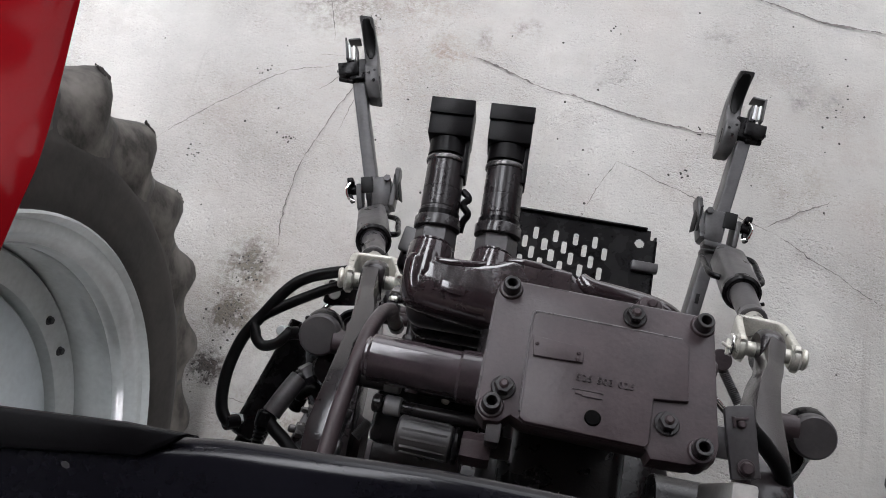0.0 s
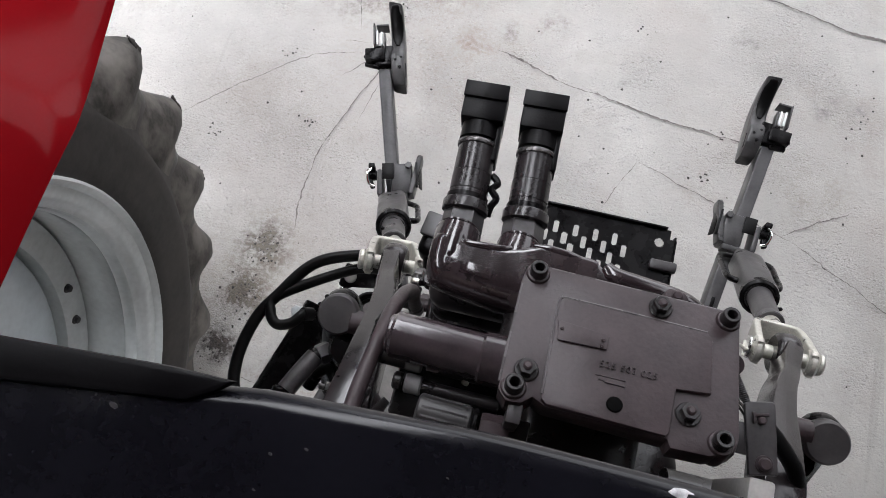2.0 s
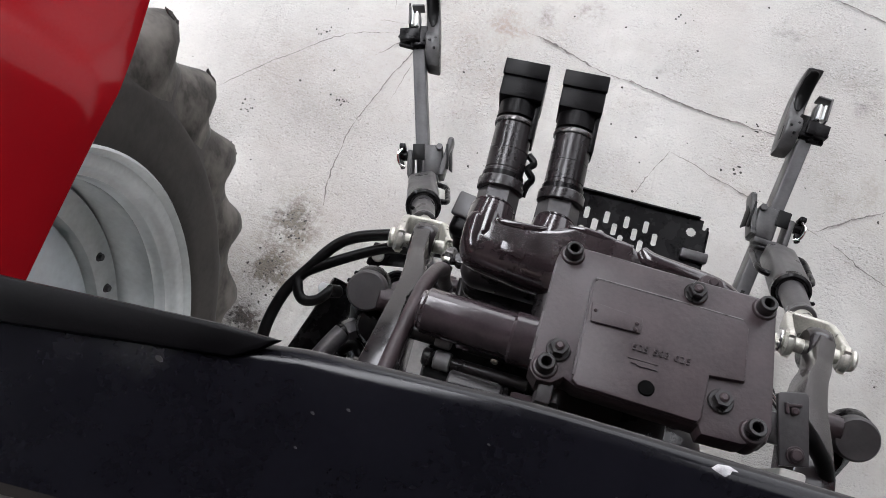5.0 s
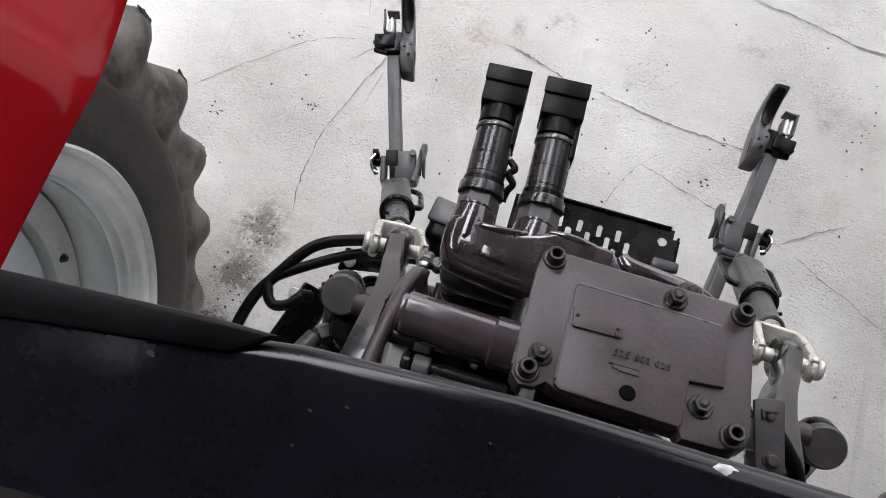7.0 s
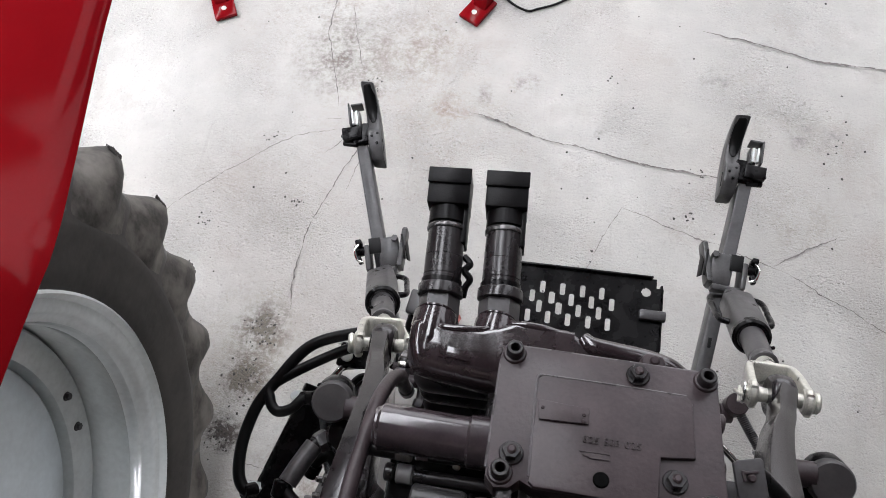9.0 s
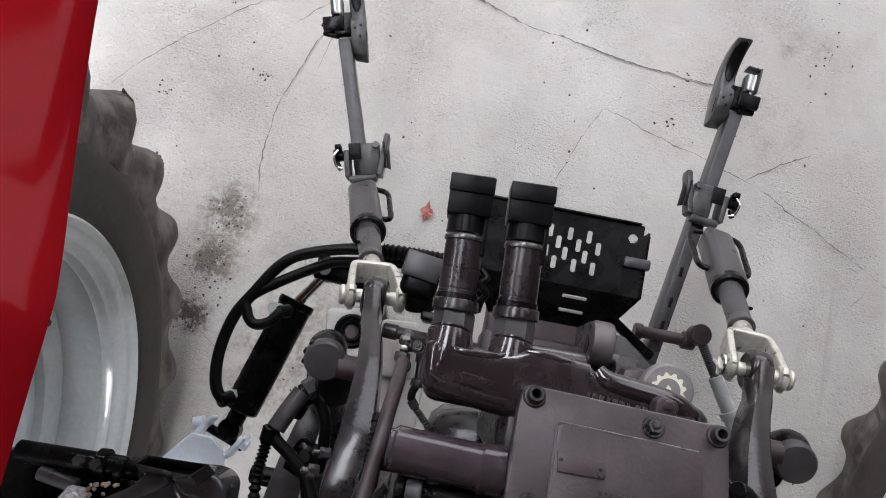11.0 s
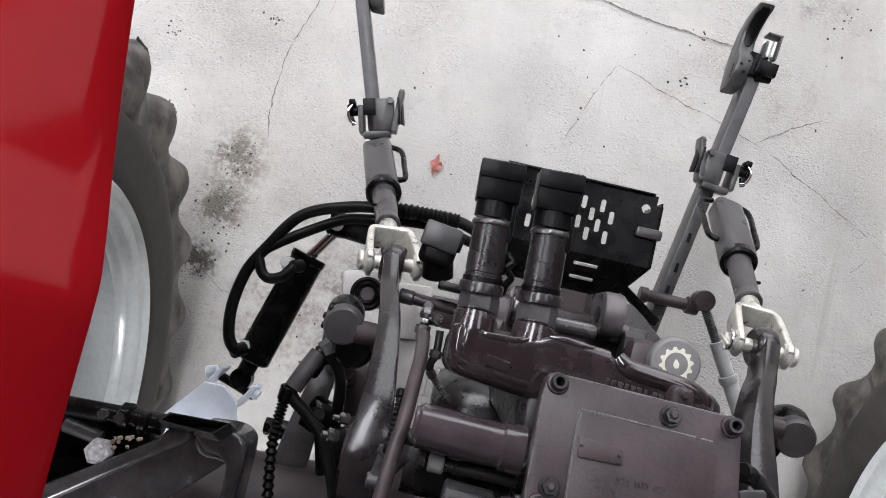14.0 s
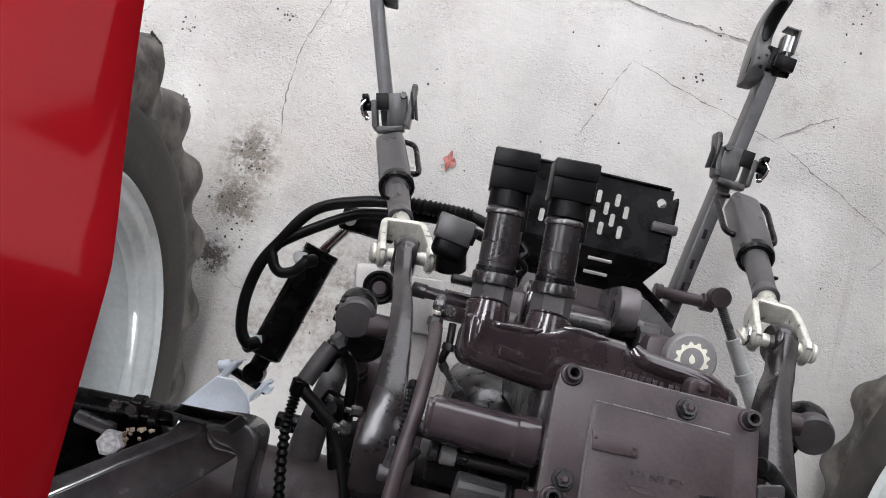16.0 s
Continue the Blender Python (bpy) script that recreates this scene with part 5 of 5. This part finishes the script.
    part("carrier", block((0.0, 0.08, 0.70), (0.20, 0.14, 0.10), 0.01), CAST, th)
    return th


def top_link_lug():
    th = thing("top_link_bracket", "thick cast top-link lug with a steel pin", "bracket")
    outline = [(-0.044, -0.12), (0.030, -0.12), (0.034, -0.02)] + [(0.034 * u, 0.010 + 0.036 * v) for u, v in disc_outline(0, 0, 1, 0, 180, 16)] + [(-0.040, -0.05)]
    turn = Matrix(((0, 0, 1), (1, 0, 0), (0, 1, 0))).to_4x4()
    part("lug", prism(outline, 0.034, Matrix.Translation((0.045, 0.085, 0.948)) @ turn, 0.007), LUGPAINT, th)
    part("second_lug", prism(outline, 0.024, Matrix.Translation((-0.085, 0.065, 0.890)) @ turn, 0.006), GLOSS, th)
    part("pin", rod((-0.07, 0.052, 0.955), (0.046, 0.054, 0.955), 0.0130), NUT, th, "bare steel hitch pin")
    # near-black disc paints the shade of the pin's bore
    part("pin_hole_shade", rod((0.0435, 0.082, 0.952), (0.0455, 0.082, 0.952), 0.0135), HOSE_AND_SHADE, th)
    part("pin_nose", rod((0.078, 0.066, 0.945), (0.096, 0.065, 0.945), 0.0115), LUGPAINT, th)
    part("base", block((0.0, 0.03, 0.84), (0.22, 0.10, 0.12), 0.012), CAST, th)
    part("nut_block", join(hexagon((0.088, 0.05, 0.96), (0.118, 0.05, 0.96), 0.018), block((0.10, 0.06, 0.92), (0.06, 0.03, 0.05), 0.006)), STEEL, th)
    return th


def oil_cap():
    th = thing("oil_filler_cap", "round grey oil cap printed with a pale gear mark", "filler cap")
    c = Vector((0.149, 0.036, 1.030))
    part("cap", lathe([(0, 0.008), (0.033, 0.008), (0.0355, 0.006), (0.0365, 0.002), (0.0365, -0.016), (0.030, -0.020), (0.022, -0.022), (0.022, -0.06), (0, -0.06)], c, c + Vector((0, -0.02, 1)), 48), GREYPLASTIC, th)
    bm = bmesh.new()
    ring_in, ring_out = [], []
    n = 48
    for i in range(n):
        a = 2 * math.pi * i / n
        ro = 0.0245 if (i % 4) < 2 else 0.0205
        ring_in.append(bm.verts.new((0.0165 * math.cos(a), 0.0165 * math.sin(a), 0)))
        ring_out.append(bm.verts.new((ro * math.cos(a), ro * math.sin(a), 0)))
    for i in range(n):
        j = (i + 1) % n
        bm.faces.new((ring_in[i], ring_in[j], ring_out[j], ring_out[i]))
    bm.faces.new([bm.verts.new((0.0042 * math.cos(a) * (1 - 0.75 * max(0, math.sin(a)) ** 2), 0.005 * math.sin(a) * (1.7 if math.sin(a) > 0 else 1) - 0.001, 0)) for a in [2 * math.pi * k / 18 for k in range(18)]])
    g = bmesh.ops.extrude_face_region(bm, geom=list(bm.faces))
    bmesh.ops.translate(bm, vec=(0, 0, 0.0006), verts=[v for v in g["geom"] if isinstance(v, bmesh.types.BMVert)])
    bm.transform(Matrix.Translation(c + Vector((0, -0.0002, 0.0083))) @ pose(0, 0, 0, 1.1, 0, 12))
    part("gear_mark", bm, CREAM, th, "pale printed gear and drop mark")
    part("neck", block((0.13, 0.02, 0.96), (0.08, 0.08, 0.09), 0.015), CAST, th)
    return th


def sensing_plate():
    """Pale plate with a round bushing beside the lift arm."""
    th = thing("draft_sensor_plate", "pale cast plate with a black round bushing", "plate")
    part("plate", join(block((-0.310, 0.040, 0.890), (0.085, 0.060, 0.020), 0.008, (0, 0, 10)), block((-0.235, 0.020, 0.885), (0.06, 0.09, 0.018), 0.008, (0, 0, 5)), block((-0.23, -0.06, 0.86), (0.09, 0.10, 0.02), 0.004)), PALE, th)
    part("bushing", lathe([(0.012, 0.0), (0.012, 0.010), (0.015, 0.012), (0.0165, 0.010), (0.0165, 0.004), (0.020, 0.004), (0.020, 0.012), (0.023, 0.014), (0.0265, 0.012), (0.0275, 0.0)], (-0.309, 0.033, 0.902), (-0.309, 0.033, 1.0), 36), BLACK, th, "round black rubber bushing")
    part("plug", rod((-0.309, 0.033, 0.900), (-0.309, 0.033, 0.909), 0.012), CAST, th)
    part("arm", block((-0.16, 0.03, 0.84), (0.12, 0.05, 0.03), 0.006), CAST, th)
    return th


def socket_box():
    th = thing("trailer_socket", "black plastic trailer socket with a hinged lid", "socket")
    part("housing", join(block((-0.213, 0.118, 1.045), (0.050, 0.050, 0.05), 0.011, (0, 0, -8), 3), rod((-0.212, 0.108, 1.04), (-0.206, 0.080, 1.03), 0.022)), BLACK, th)
    part("lid", block((-0.213, 0.134, 1.072), (0.052, 0.036, 0.010), 0.004, (0, 0, -8)), PLUG, th)
    part("hinge", rod((-0.189, 0.118, 1.07), (-0.185, 0.142, 1.07), 0.005), SATIN, th)
    part("mount", block((-0.168, 0.070, 1.02), (0.07, 0.012, 0.10), 0.003), SATIN, th)
    return th


def hoses():
    def tube(name, label, pts, r, mat, ridge=0.0, step=8, category="hose"):
        th = thing(name, label, category, "hoses" if category == "hose" else "")
        part("tube", sweep(pts, r, 14, step, ridge=ridge), mat, th)
        for p, q in ((pts[0], pts[1]), (pts[-1], pts[-2])):
            p, q = Vector(p), Vector(q)
            part("ferrule", rod(p, p + (q - p).normalized() * r * 2.4, r * 1.22), SATIN if mat is HOSE_AND_SHADE else STEEL, th)
        return th

    loop = tube("hydraulic_hose", "black rubber hose looping to the stabiliser cylinder", [(-0.546, -0.13, 0.6), (-0.557, -0.136, 0.615), (-0.577, -0.11, 0.62), (-0.585, -0.05, 0.62), (-0.574, 0.019, 0.62), (-0.547, 0.071, 0.622)] + [(-0.495, 0.148, 0.625), (-0.413, 0.184, 0.63), (-0.326, 0.200, 0.63), (-0.192, 0.206, 0.63), (-0.10, 0.17, 0.62)], 0.0115, HOSE_AND_SHADE)
    tube("hydraulic_hose", "black rubber hose looping to the stabiliser cylinder", [(-0.473, 0.054, 0.605), (-0.486, 0.048, 0.62), (-0.504, 0.024, 0.625), (-0.531, 0.016, 0.625), (-0.549, 0.036, 0.625), (-0.545, 0.071, 0.622)] + [(-0.43, 0.152, 0.612), (-0.366, 0.172, 0.61), (-0.24, 0.188, 0.605), (-0.10, 0.16, 0.60)], 0.0105, HOSE_AND_SHADE)
    part("ribbed_sleeve", sweep([(-0.315, 0.201, 0.63), (-0.27, 0.204, 0.63), (-0.23, 0.205, 0.63), (-0.19, 0.2055, 0.63)], 0.0165, 14, 9, ridge=0.004), HOSE_AND_SHADE, loop)
    tube("steel_pipe", "bent grey steel oil pipe beside the lift arm", [(-0.214, -0.28, 1.390), (-0.213, -0.19, 1.381), (-0.211, -0.133, 1.373), (-0.2085, -0.099, 1.366), (-0.206, -0.072, 1.359), (-0.205, -0.042, 1.338), (-0.204, -0.017, 1.300), (-0.2055, -0.002, 1.254), (-0.206, 0.004, 1.226), (-0.207, 0.002, 1.200), (-0.2075, 0.0, 1.150)], 0.0076, CAST, category="pipe")
    un = tube("oil_union", "pair of bright pipe unions on a thin oil line", [(-0.2085, 0.040, 1.180), (-0.2085, 0.030, 1.200), (-0.2090, 0.020, 1.202), (-0.2090, 0.006, 1.200)], 0.0050, STEEL, category="pipe fitting")
    part("union_nut", hexagon((-0.2087, 0.034, 1.195), (-0.2088, 0.026, 1.203), 0.0080), NUT, un, "plated union nut")
    part("union_nut", hexagon((-0.2092, 0.016, 1.204), (-0.2095, 0.005, 1.204), 0.0092), STEEL, un)
    part("lock_nut", hexagon((-0.2088, 0.024, 1.205), (-0.2090, 0.019, 1.205), 0.0068), ZINC, un, "bright plated lock nut")
    part("banjo", join(rod((-0.206, 0.022, 1.206), (-0.192, 0.025, 1.204), 0.0052), rod((-0.194, 0.024, 1.196), (-0.194, 0.026, 1.214), 0.0075)), BOLT_AND_SHADE, un, "dark banjo fitting")
    tube("brake_pipe", "thin painted pipe crossing to the valve block", [(-0.255, 0.043, 0.985), (-0.215, 0.042, 0.99), (-0.17, 0.040, 1.0), (-0.10, 0.03, 1.02)], 0.0092, CAST, category="pipe")
    tube("corrugated_conduit", "black corrugated cable conduit", [(-0.380, -0.120, 1.005), (-0.383, -0.150, 1.0), (-0.385, -0.197, 1.0), (-0.374, -0.277, 1.0), (-0.36, -0.36, 0.98)], 0.0092, HOSE_AND_SHADE, ridge=0.0034, step=14)
    hose = tube("hydraulic_hose", "black hose with a grey sleeve by the lift cylinder", [(-0.335, -0.055, 0.985), (-0.350, -0.066, 0.99), (-0.376, -0.125, 1.0), (-0.345, -0.155, 1.0), (-0.314, -0.185, 1.0), (-0.282, -0.257, 1.0), (-0.27, -0.34, 0.98)], 0.0092, HOSE_AND_SHADE)
    part("sleeve", sweep([(-0.350, -0.066, 0.99), (-0.361, -0.090, 0.995), (-0.374, -0.122, 1.0)], 0.0135, 16), WORN, hose, "grey protective sleeve")
    part("hose_nut", hexagon((-0.333, -0.052, 0.984), (-0.346, -0.064, 0.990), 0.0155), STEEL, hose)
    tube("hydraulic_hose", "short black hose arching behind the lift cylinder", [(-0.362, -0.105, 0.93), (-0.352, -0.083, 0.945), (-0.332, -0.076, 0.95), (-0.314, -0.105, 0.95), (-0.310, -0.146, 0.94), (-0.31, -0.20, 0.90)], 0.009, HOSE_AND_SHADE)
    tube("hydraulic_hose", "black hose curving down beside the lift arm", [(0.155, -0.055, 1.30), (0.175, -0.062, 1.285), (0.197, -0.074, 1.265), (0.219, -0.092, 1.245), (0.232, -0.115, 1.22), (0.237, -0.16, 1.18)], 0.0085, HOSE_AND_SHADE)
    cond = tube("spring_conduit", "thin grey wire-wound cable conduit", [(-0.1905, -0.037, 1.172), (-0.184, -0.045, 1.171), (-0.171, -0.058, 1.169), (-0.157, -0.072, 1.165)], 0.0048, WORN, ridge=0.0013, step=12)
    part("cable_lead", sweep([(-0.188, 0.012, 1.172), (-0.187, -0.004, 1.175), (-0.1870, -0.017, 1.176), (-0.1905, -0.028, 1.175), (-0.1905, -0.037, 1.172)], 0.0050, 12), BOLT_AND_SHADE, cond, "black cable lead")
    part("lead_nut", hexagon((-0.1865, -0.012, 1.176), (-0.1875, -0.021, 1.176), 0.0078), STEEL, cond)
    tube("spring_conduit", "thin grey wire-wound cable conduit", [(-0.2155, -0.050, 1.322), (-0.2155, -0.068, 1.336), (-0.2155, -0.092, 1.343), (-0.2155, -0.112, 1.343)], 0.0043, HOSE_AND_SHADE, ridge=0.0016, step=10)
    tube("control_rod", "thin bright control rod", [(0.105, -0.01, 1.29), (0.14, -0.04, 1.285), (0.165, -0.062, 1.28)], 0.0035, CHROME, category="rod")


def floor_wire():
    th = thing("floor_wire", "thin black wire lying on the concrete", "wire")
    part("strand", sweep([(-0.33, 1.60, 0.006), (-0.27, 1.515, 0.006), (-0.204, 1.476, 0.006), (-0.165, 1.486, 0.006), (-0.10, 1.516, 0.006), (-0.03, 1.575, 0.006), (0.02, 1.66, 0.006)], 0.004, 8), HOSE_AND_SHADE, th)
    part("plug_end", rod((0.02, 1.66, 0.008), (0.035, 1.69, 0.008), 0.007), HOSE_AND_SHADE, th)


def control_linkage():
    """Small clevis rod, nuts and a black block beside the lift arm's hub."""
    th = thing("control_linkage", "small grey clevis rod beside the lift arm hub", "linkage")
    p, q = Vector((-0.219, -0.115, 1.29)), Vector((-0.224, -0.154, 1.29))
    part("rod", rod(p, q, 0.0055), STEEL, th)
    part("clevis", rod(q + Vector((-0.008, 0, 0)), q + Vector((0.008, 0, 0)), 0.0085), STEEL, th)
    part("rod_end", rod(p, p.lerp(q, 0.25), 0.0072), STEEL, th)
    a, b = Vector((-0.195, -0.123, 1.28)), Vector((-0.206, -0.140, 1.28))
    part("spring", sweep([a, a.lerp(b, 0.5), b], 0.0062, 12, 12, ridge=0.0022), WORN, th)
    for v, r in ((Vector((-0.281, -0.141, 1.17)), 0.0090), (Vector((-0.272, -0.118, 1.17)), 0.0071)):
        part("nut", join(hexagon(v, v + Vector((-0.012, 0, 0.004)), r), rod(v + Vector((-0.011, 0, 0.004)), v + Vector((-0.020, 0, 0.006)), r * 0.5)), NUT, th)
    c = Vector((-0.336, -0.167, 0.92))
    part("valve_block", join(block(c, (0.045, 0.050, 0.045), 0.006, (0, 0, -20)), rod(c + Vector((0, 0, 0.02)), c + Vector((0.004, 0.01, 0.045)), 0.010)), SATIN, th)
    part("stay", block(c + Vector((0.03, -0.05, -0.01)), (0.05, 0.07, 0.03), 0.004, (0, 0, 15)), SATIN, th)
    return th


def fender_support():
    """Black cast arm that carries the fender, with an open box end."""
    th = thing("fender_support", "black cast fender support arm with ribbed open end", "bracket")
    part("head", slab([(-0.480, -0.190), (-0.435, -0.186), (-0.419, -0.189), (-0.407, -0.200), (-0.405, -0.218), (-0.406, -0.310), (-0.424, -0.310), (-0.427, -0.232), (-0.440, -0.222), (-0.462, -0.220), (-0.478, -0.205)], 0.990, 1.072, 0.006), SUPPORT, th)
    part("upper_rail", slab([(-0.510, -0.198), (-0.524, -0.218), (-0.585, -0.260), (-0.645, -0.301), (-0.900, -0.475), (-0.884, -0.501), (-0.636, -0.323), (-0.577, -0.279), (-0.484, -0.214), (-0.476, -0.204), (-0.484, -0.194)], 1.030, 1.084, 0.0070), SUPPORT, th)
    part("ledge", slab([(-0.515, -0.212), (-0.440, -0.208), (-0.428, -0.216), (-0.427, -0.228), (-0.438, -0.241), (-0.513, -0.314), (-0.800, -0.585), (-0.900, -0.480), (-0.600, -0.275)], 0.985, 1.052, 0.0055), SUPPORT, th)
    part("fillet", sweep([(-0.474, -0.207, 1.062), (-0.470, -0.216, 1.062), (-0.462, -0.2235, 1.058), (-0.445, -0.2245, 1.056), (-0.433, -0.229, 1.054)], [0.004, 0.006, 0.007, 0.006, 0.004], 12), SUPPORT, th)
    part("cheek_hole", join(rod((-0.428, -0.268, 1.050), (-0.4235, -0.268, 1.050), 0.005), rod((-0.424, -0.258, 1.050), (-0.4185, -0.258, 1.050), 0.003)), RIM, th)
    rim = [Vector((-0.5205, -0.186, 0)), Vector((-0.509, -0.173, 0)), Vector((-0.428, -0.1695, 0)), Vector((-0.446, -0.188, 0))]
    mid = sum(rim, Vector()) / 4
    rings = []
    for grow, drop in ((1.0, 0.0), (1.05, 1.0)):
        rings.append([mid + (v - mid) * grow + Vector((0.002, -0.015, -0.030)) * drop + Vector((0, 0, 1.102)) for v in rim])
    rings = [rings[1], rings[0], [v + ((mid + Vector((0, 0, 1.102))) - v).normalized() * 0.0030 for v in rings[0]], [v + ((mid + Vector((0, 0, 1.102))) - v).normalized() * 0.0030 + Vector((0.003, -0.030, -0.070)) for v in rings[0]]]
    bm = bmesh.new()
    loops = [[bm.verts.new(v) for v in r] for r in rings]
    for a, b in zip(loops, loops[1:]):
        for k in range(4):
            bm.faces.new((a[k], a[(k + 1) % 4], b[(k + 1) % 4], b[k]))
    bm.faces.new(loops[-1])
    part("pocket", bm, SUPPORT, th)
    part("bolt", join(hexagon((-0.598, -0.252, 1.060), (-0.598, -0.252, 1.078), 0.0185), rod((-0.598, -0.252, 1.055), (-0.598, -0.252, 1.080), 0.014, ch=0.004)), WORNSPOT, th, "bare steel bolt head")
    part("back_plate", slab([(-0.560, -0.215), (-0.548, -0.240), (-0.700, -0.350), (-0.80, -0.38), (-0.80, -0.222)], 0.985, 1.012, 0.004), SATIN, th, "black bracket plate")
    part("bolt_shank", rod((-0.66, -0.232, 1.05), (-0.606, -0.240, 1.05), 0.010), STEEL, th)
    part("cross_tube", join(rod((-0.70, -0.212, 1.04), (-0.53, -0.205, 1.04), 0.015), rod((-0.590, -0.207, 1.04), (-0.575, -0.206, 1.04), 0.020), rod((-0.56, -0.206, 1.05), (-0.548, -0.206, 1.05), 0.016)), SATIN, th)
    for x in (-0.609, -0.586):
        part("tube_bolt", hexagon((x, -0.206, 1.050), (x, -0.205, 1.064), 0.0080), NUT, th)
    rng = random.Random(3)
    for i in range(22):
        p = (-0.578 + rng.uniform(-0.02, 0.035), -0.238 + rng.uniform(-0.014, 0.014), 1.062 + rng.uniform(0, 0.006))
        part("mud_crumb", block(p, (rng.uniform(0.003, 0.007), rng.uniform(0.003, 0.006), 0.004), 0.001, (rng.uniform(0, 60), rng.uniform(0, 60), rng.uniform(0, 90))), MUD, th)
    return th


def axle():
    th = thing("rear_axle", "dark painted cast rear axle housing", "axle")
    part("trumpet", rod((-0.86, AXLE_Y, AXLE_Z), (-0.15, AXLE_Y, AXLE_Z), 0.085, 0.12), CAST, th)
    part("trumpet", rod((0.86, AXLE_Y, AXLE_Z), (0.15, AXLE_Y, AXLE_Z), 0.085, 0.12), CAST, th)
    part("centre", block((0, AXLE_Y, 0.78), (0.42, 0.34, 0.50), 0.06, seg=3), CAST, th)
    for s in (-1, 1):
        part("hanger_bar", sweep([(0.350 * s, -0.085, 0.81), (0.358 * s, -0.14, 0.83), (0.368 * s, -0.20, 0.83), (0.378 * s, -0.30, 0.83), (0.385 * s, -0.40, 0.80)], [0.017, 0.021, 0.024, 0.030, 0.034], 16, squash=0.45, square=0.5), WORN, th, "worn grey hanger bar")
        part("stud", join(rod((0.385 * s, -0.225, 0.80), (0.425 * s, -0.225, 0.80), 0.016), hexagon((0.42 * s, -0.225, 0.80), (0.436 * s, -0.225, 0.80), 0.015)), SATIN, th)
        part("link_mount", block((0.30 * s, -0.17, 0.46), (0.12, 0.12, 0.16), 0.012), CAST, th)
        part("hanger", block((0.27 * s, -0.27, 0.60), (0.10, 0.10, 0.30), 0.012), CAST, th)
    return th


def red_stand(x, y, turn):
    """Foot of a red machine parked behind the tractor."""
    th = thing("machine_foot", "bright red steel machine foot resting on the concrete", "machine foot", "red machine feet")
    m = pose(x, y, 0, 0, 0, turn)
    a = block((0, 0, 0.012), (0.075, 0.11, 0.016), 0.004)
    a.transform(m)
    part("foot_plate", a, RED, th)
    b = block((0, 0.09, 0.13), (0.05, 0.05, 0.30), 0.005, (-28, 0, 0))
    b.transform(m)
    part("leg", b, RED, th)
    c = prism(disc_outline(0, 0, 0.009, n=12), 0.001, m @ Matrix.Translation((0.0, -0.02, 0.0205)), 0)
    part("worn_mark", c, PALE, th)
    return th


def leaf():
    bm = bmesh.new()
    rng = random.Random(9)
    c = bm.verts.new((0, 0, 0.008))
    ring = []
    for i in range(18):
        a = 2 * math.pi * i / 18
        r = (0.026 if i % 4 < 2 else 0.015) * rng.uniform(0.75, 1.15)
        ring.append(bm.verts.new((r * math.cos(a) * 0.75, r * math.sin(a) * 1.3, 0.004 + rng.uniform(0, 0.012))))
    for i in range(18):
        bm.faces.new((c, ring[i], ring[(i + 1) % 18]))
    g = bmesh.ops.extrude_face_region(bm, geom=list(bm.faces))
    bmesh.ops.translate(bm, vec=(0, 0, 0.0012), verts=[v for v in g["geom"] if isinstance(v, bmesh.types.BMVert)])
    bm.transform(Matrix.Translation((-0.283, 0.412, 0)))
    tagged(obj("dry_leaf", bm, LEAF, smooth=False), "curled reddish dry leaf lying on the concrete", "leaf")


# ---------------------------------------------------------------- build
ground()
for k, (pts, w) in enumerate((
        ([(-0.337, 1.078), (-0.288, 1.073), (-0.10, 1.007), (0.076, 0.980), (0.214, 0.955), (0.413, 0.936), (0.47, 0.928)], 0.010),
        ([(0.081, 0.642), (0.05, 0.56)], 0.005), ([(0.150, 0.807), (0.081, 0.642)], 0.007),
        ([(0.150, 0.807), (0.30, 0.76), (0.459, 0.715), (0.606, 0.664), (0.829, 0.545), (0.906, 0.50), (1.1, 0.40)], 0.0045),
        ([(0.577, 0.674), (0.66, 0.73), (0.750, 0.784)], 0.008), ([(0.906, 0.378), (0.94, 0.42)], 0.009),
        ([(-1.25, 0.60), (-1.181, 0.681), (-1.045, 0.803), (-0.903, 0.915), (-0.805, 0.957), (-0.697, 0.988)], 0.004), ([(-0.640, 0.965), (-0.652, 0.938), (-0.711, 0.786), (-0.752, 0.660), (-0.766, 0.587), (-0.768, 0.48), (-0.759, 0.375)], 0.006),
        ([(-0.665, 0.987), (-0.764, 0.888)], 0.006), ([(-0.645, 0.91), (-0.650, 0.883), (-0.672, 0.739)], 0.003), ([(-0.700, 1.012), (-0.79, 1.005)], 0.003), ([(-0.843, 1.55), (-0.843, 1.338), (-0.751, 1.052)], 0.006),
        ([(0.36, 1.45), (0.499, 1.419), (0.70, 1.37), (0.927, 1.351), (1.4, 1.25)], 0.010), ([(-0.70, 1.193), (-0.74, 1.32), (-0.78, 1.45)], 0.004), ([(-0.528, -0.425), (-0.45, -0.33), (-0.38, -0.29)], 0.004),
        ([(-0.862, -0.005), (-0.78, -0.06), (-0.70, -0.07)], 0.004))):
    crack(pts, w, k)
crumbs()
axle()
for s in (-1, 1):
    wheel(s)
    fender(s)
cab_sill()
lift_housing()
coupler(-0.1600, 0.0610, 1.3510)
coupler(-0.1005, 0.0640, 1.3500)
for s in (-1, 1):
    lift_arm(s)
    lower_link(s)
    lift_rod(s)
    lift_cylinder(s)
stabiliser()
stabiliser_bracket()
check_turnbuckle()
pto_guard()
top_link_lug()
oil_cap()
sensing_plate()
socket_box()
hoses()
fender_support()
red_stand(-1.225, 1.40, 25)
red_stand(-0.36, 1.46, -30)
leaf()
floor_wire()
control_linkage()
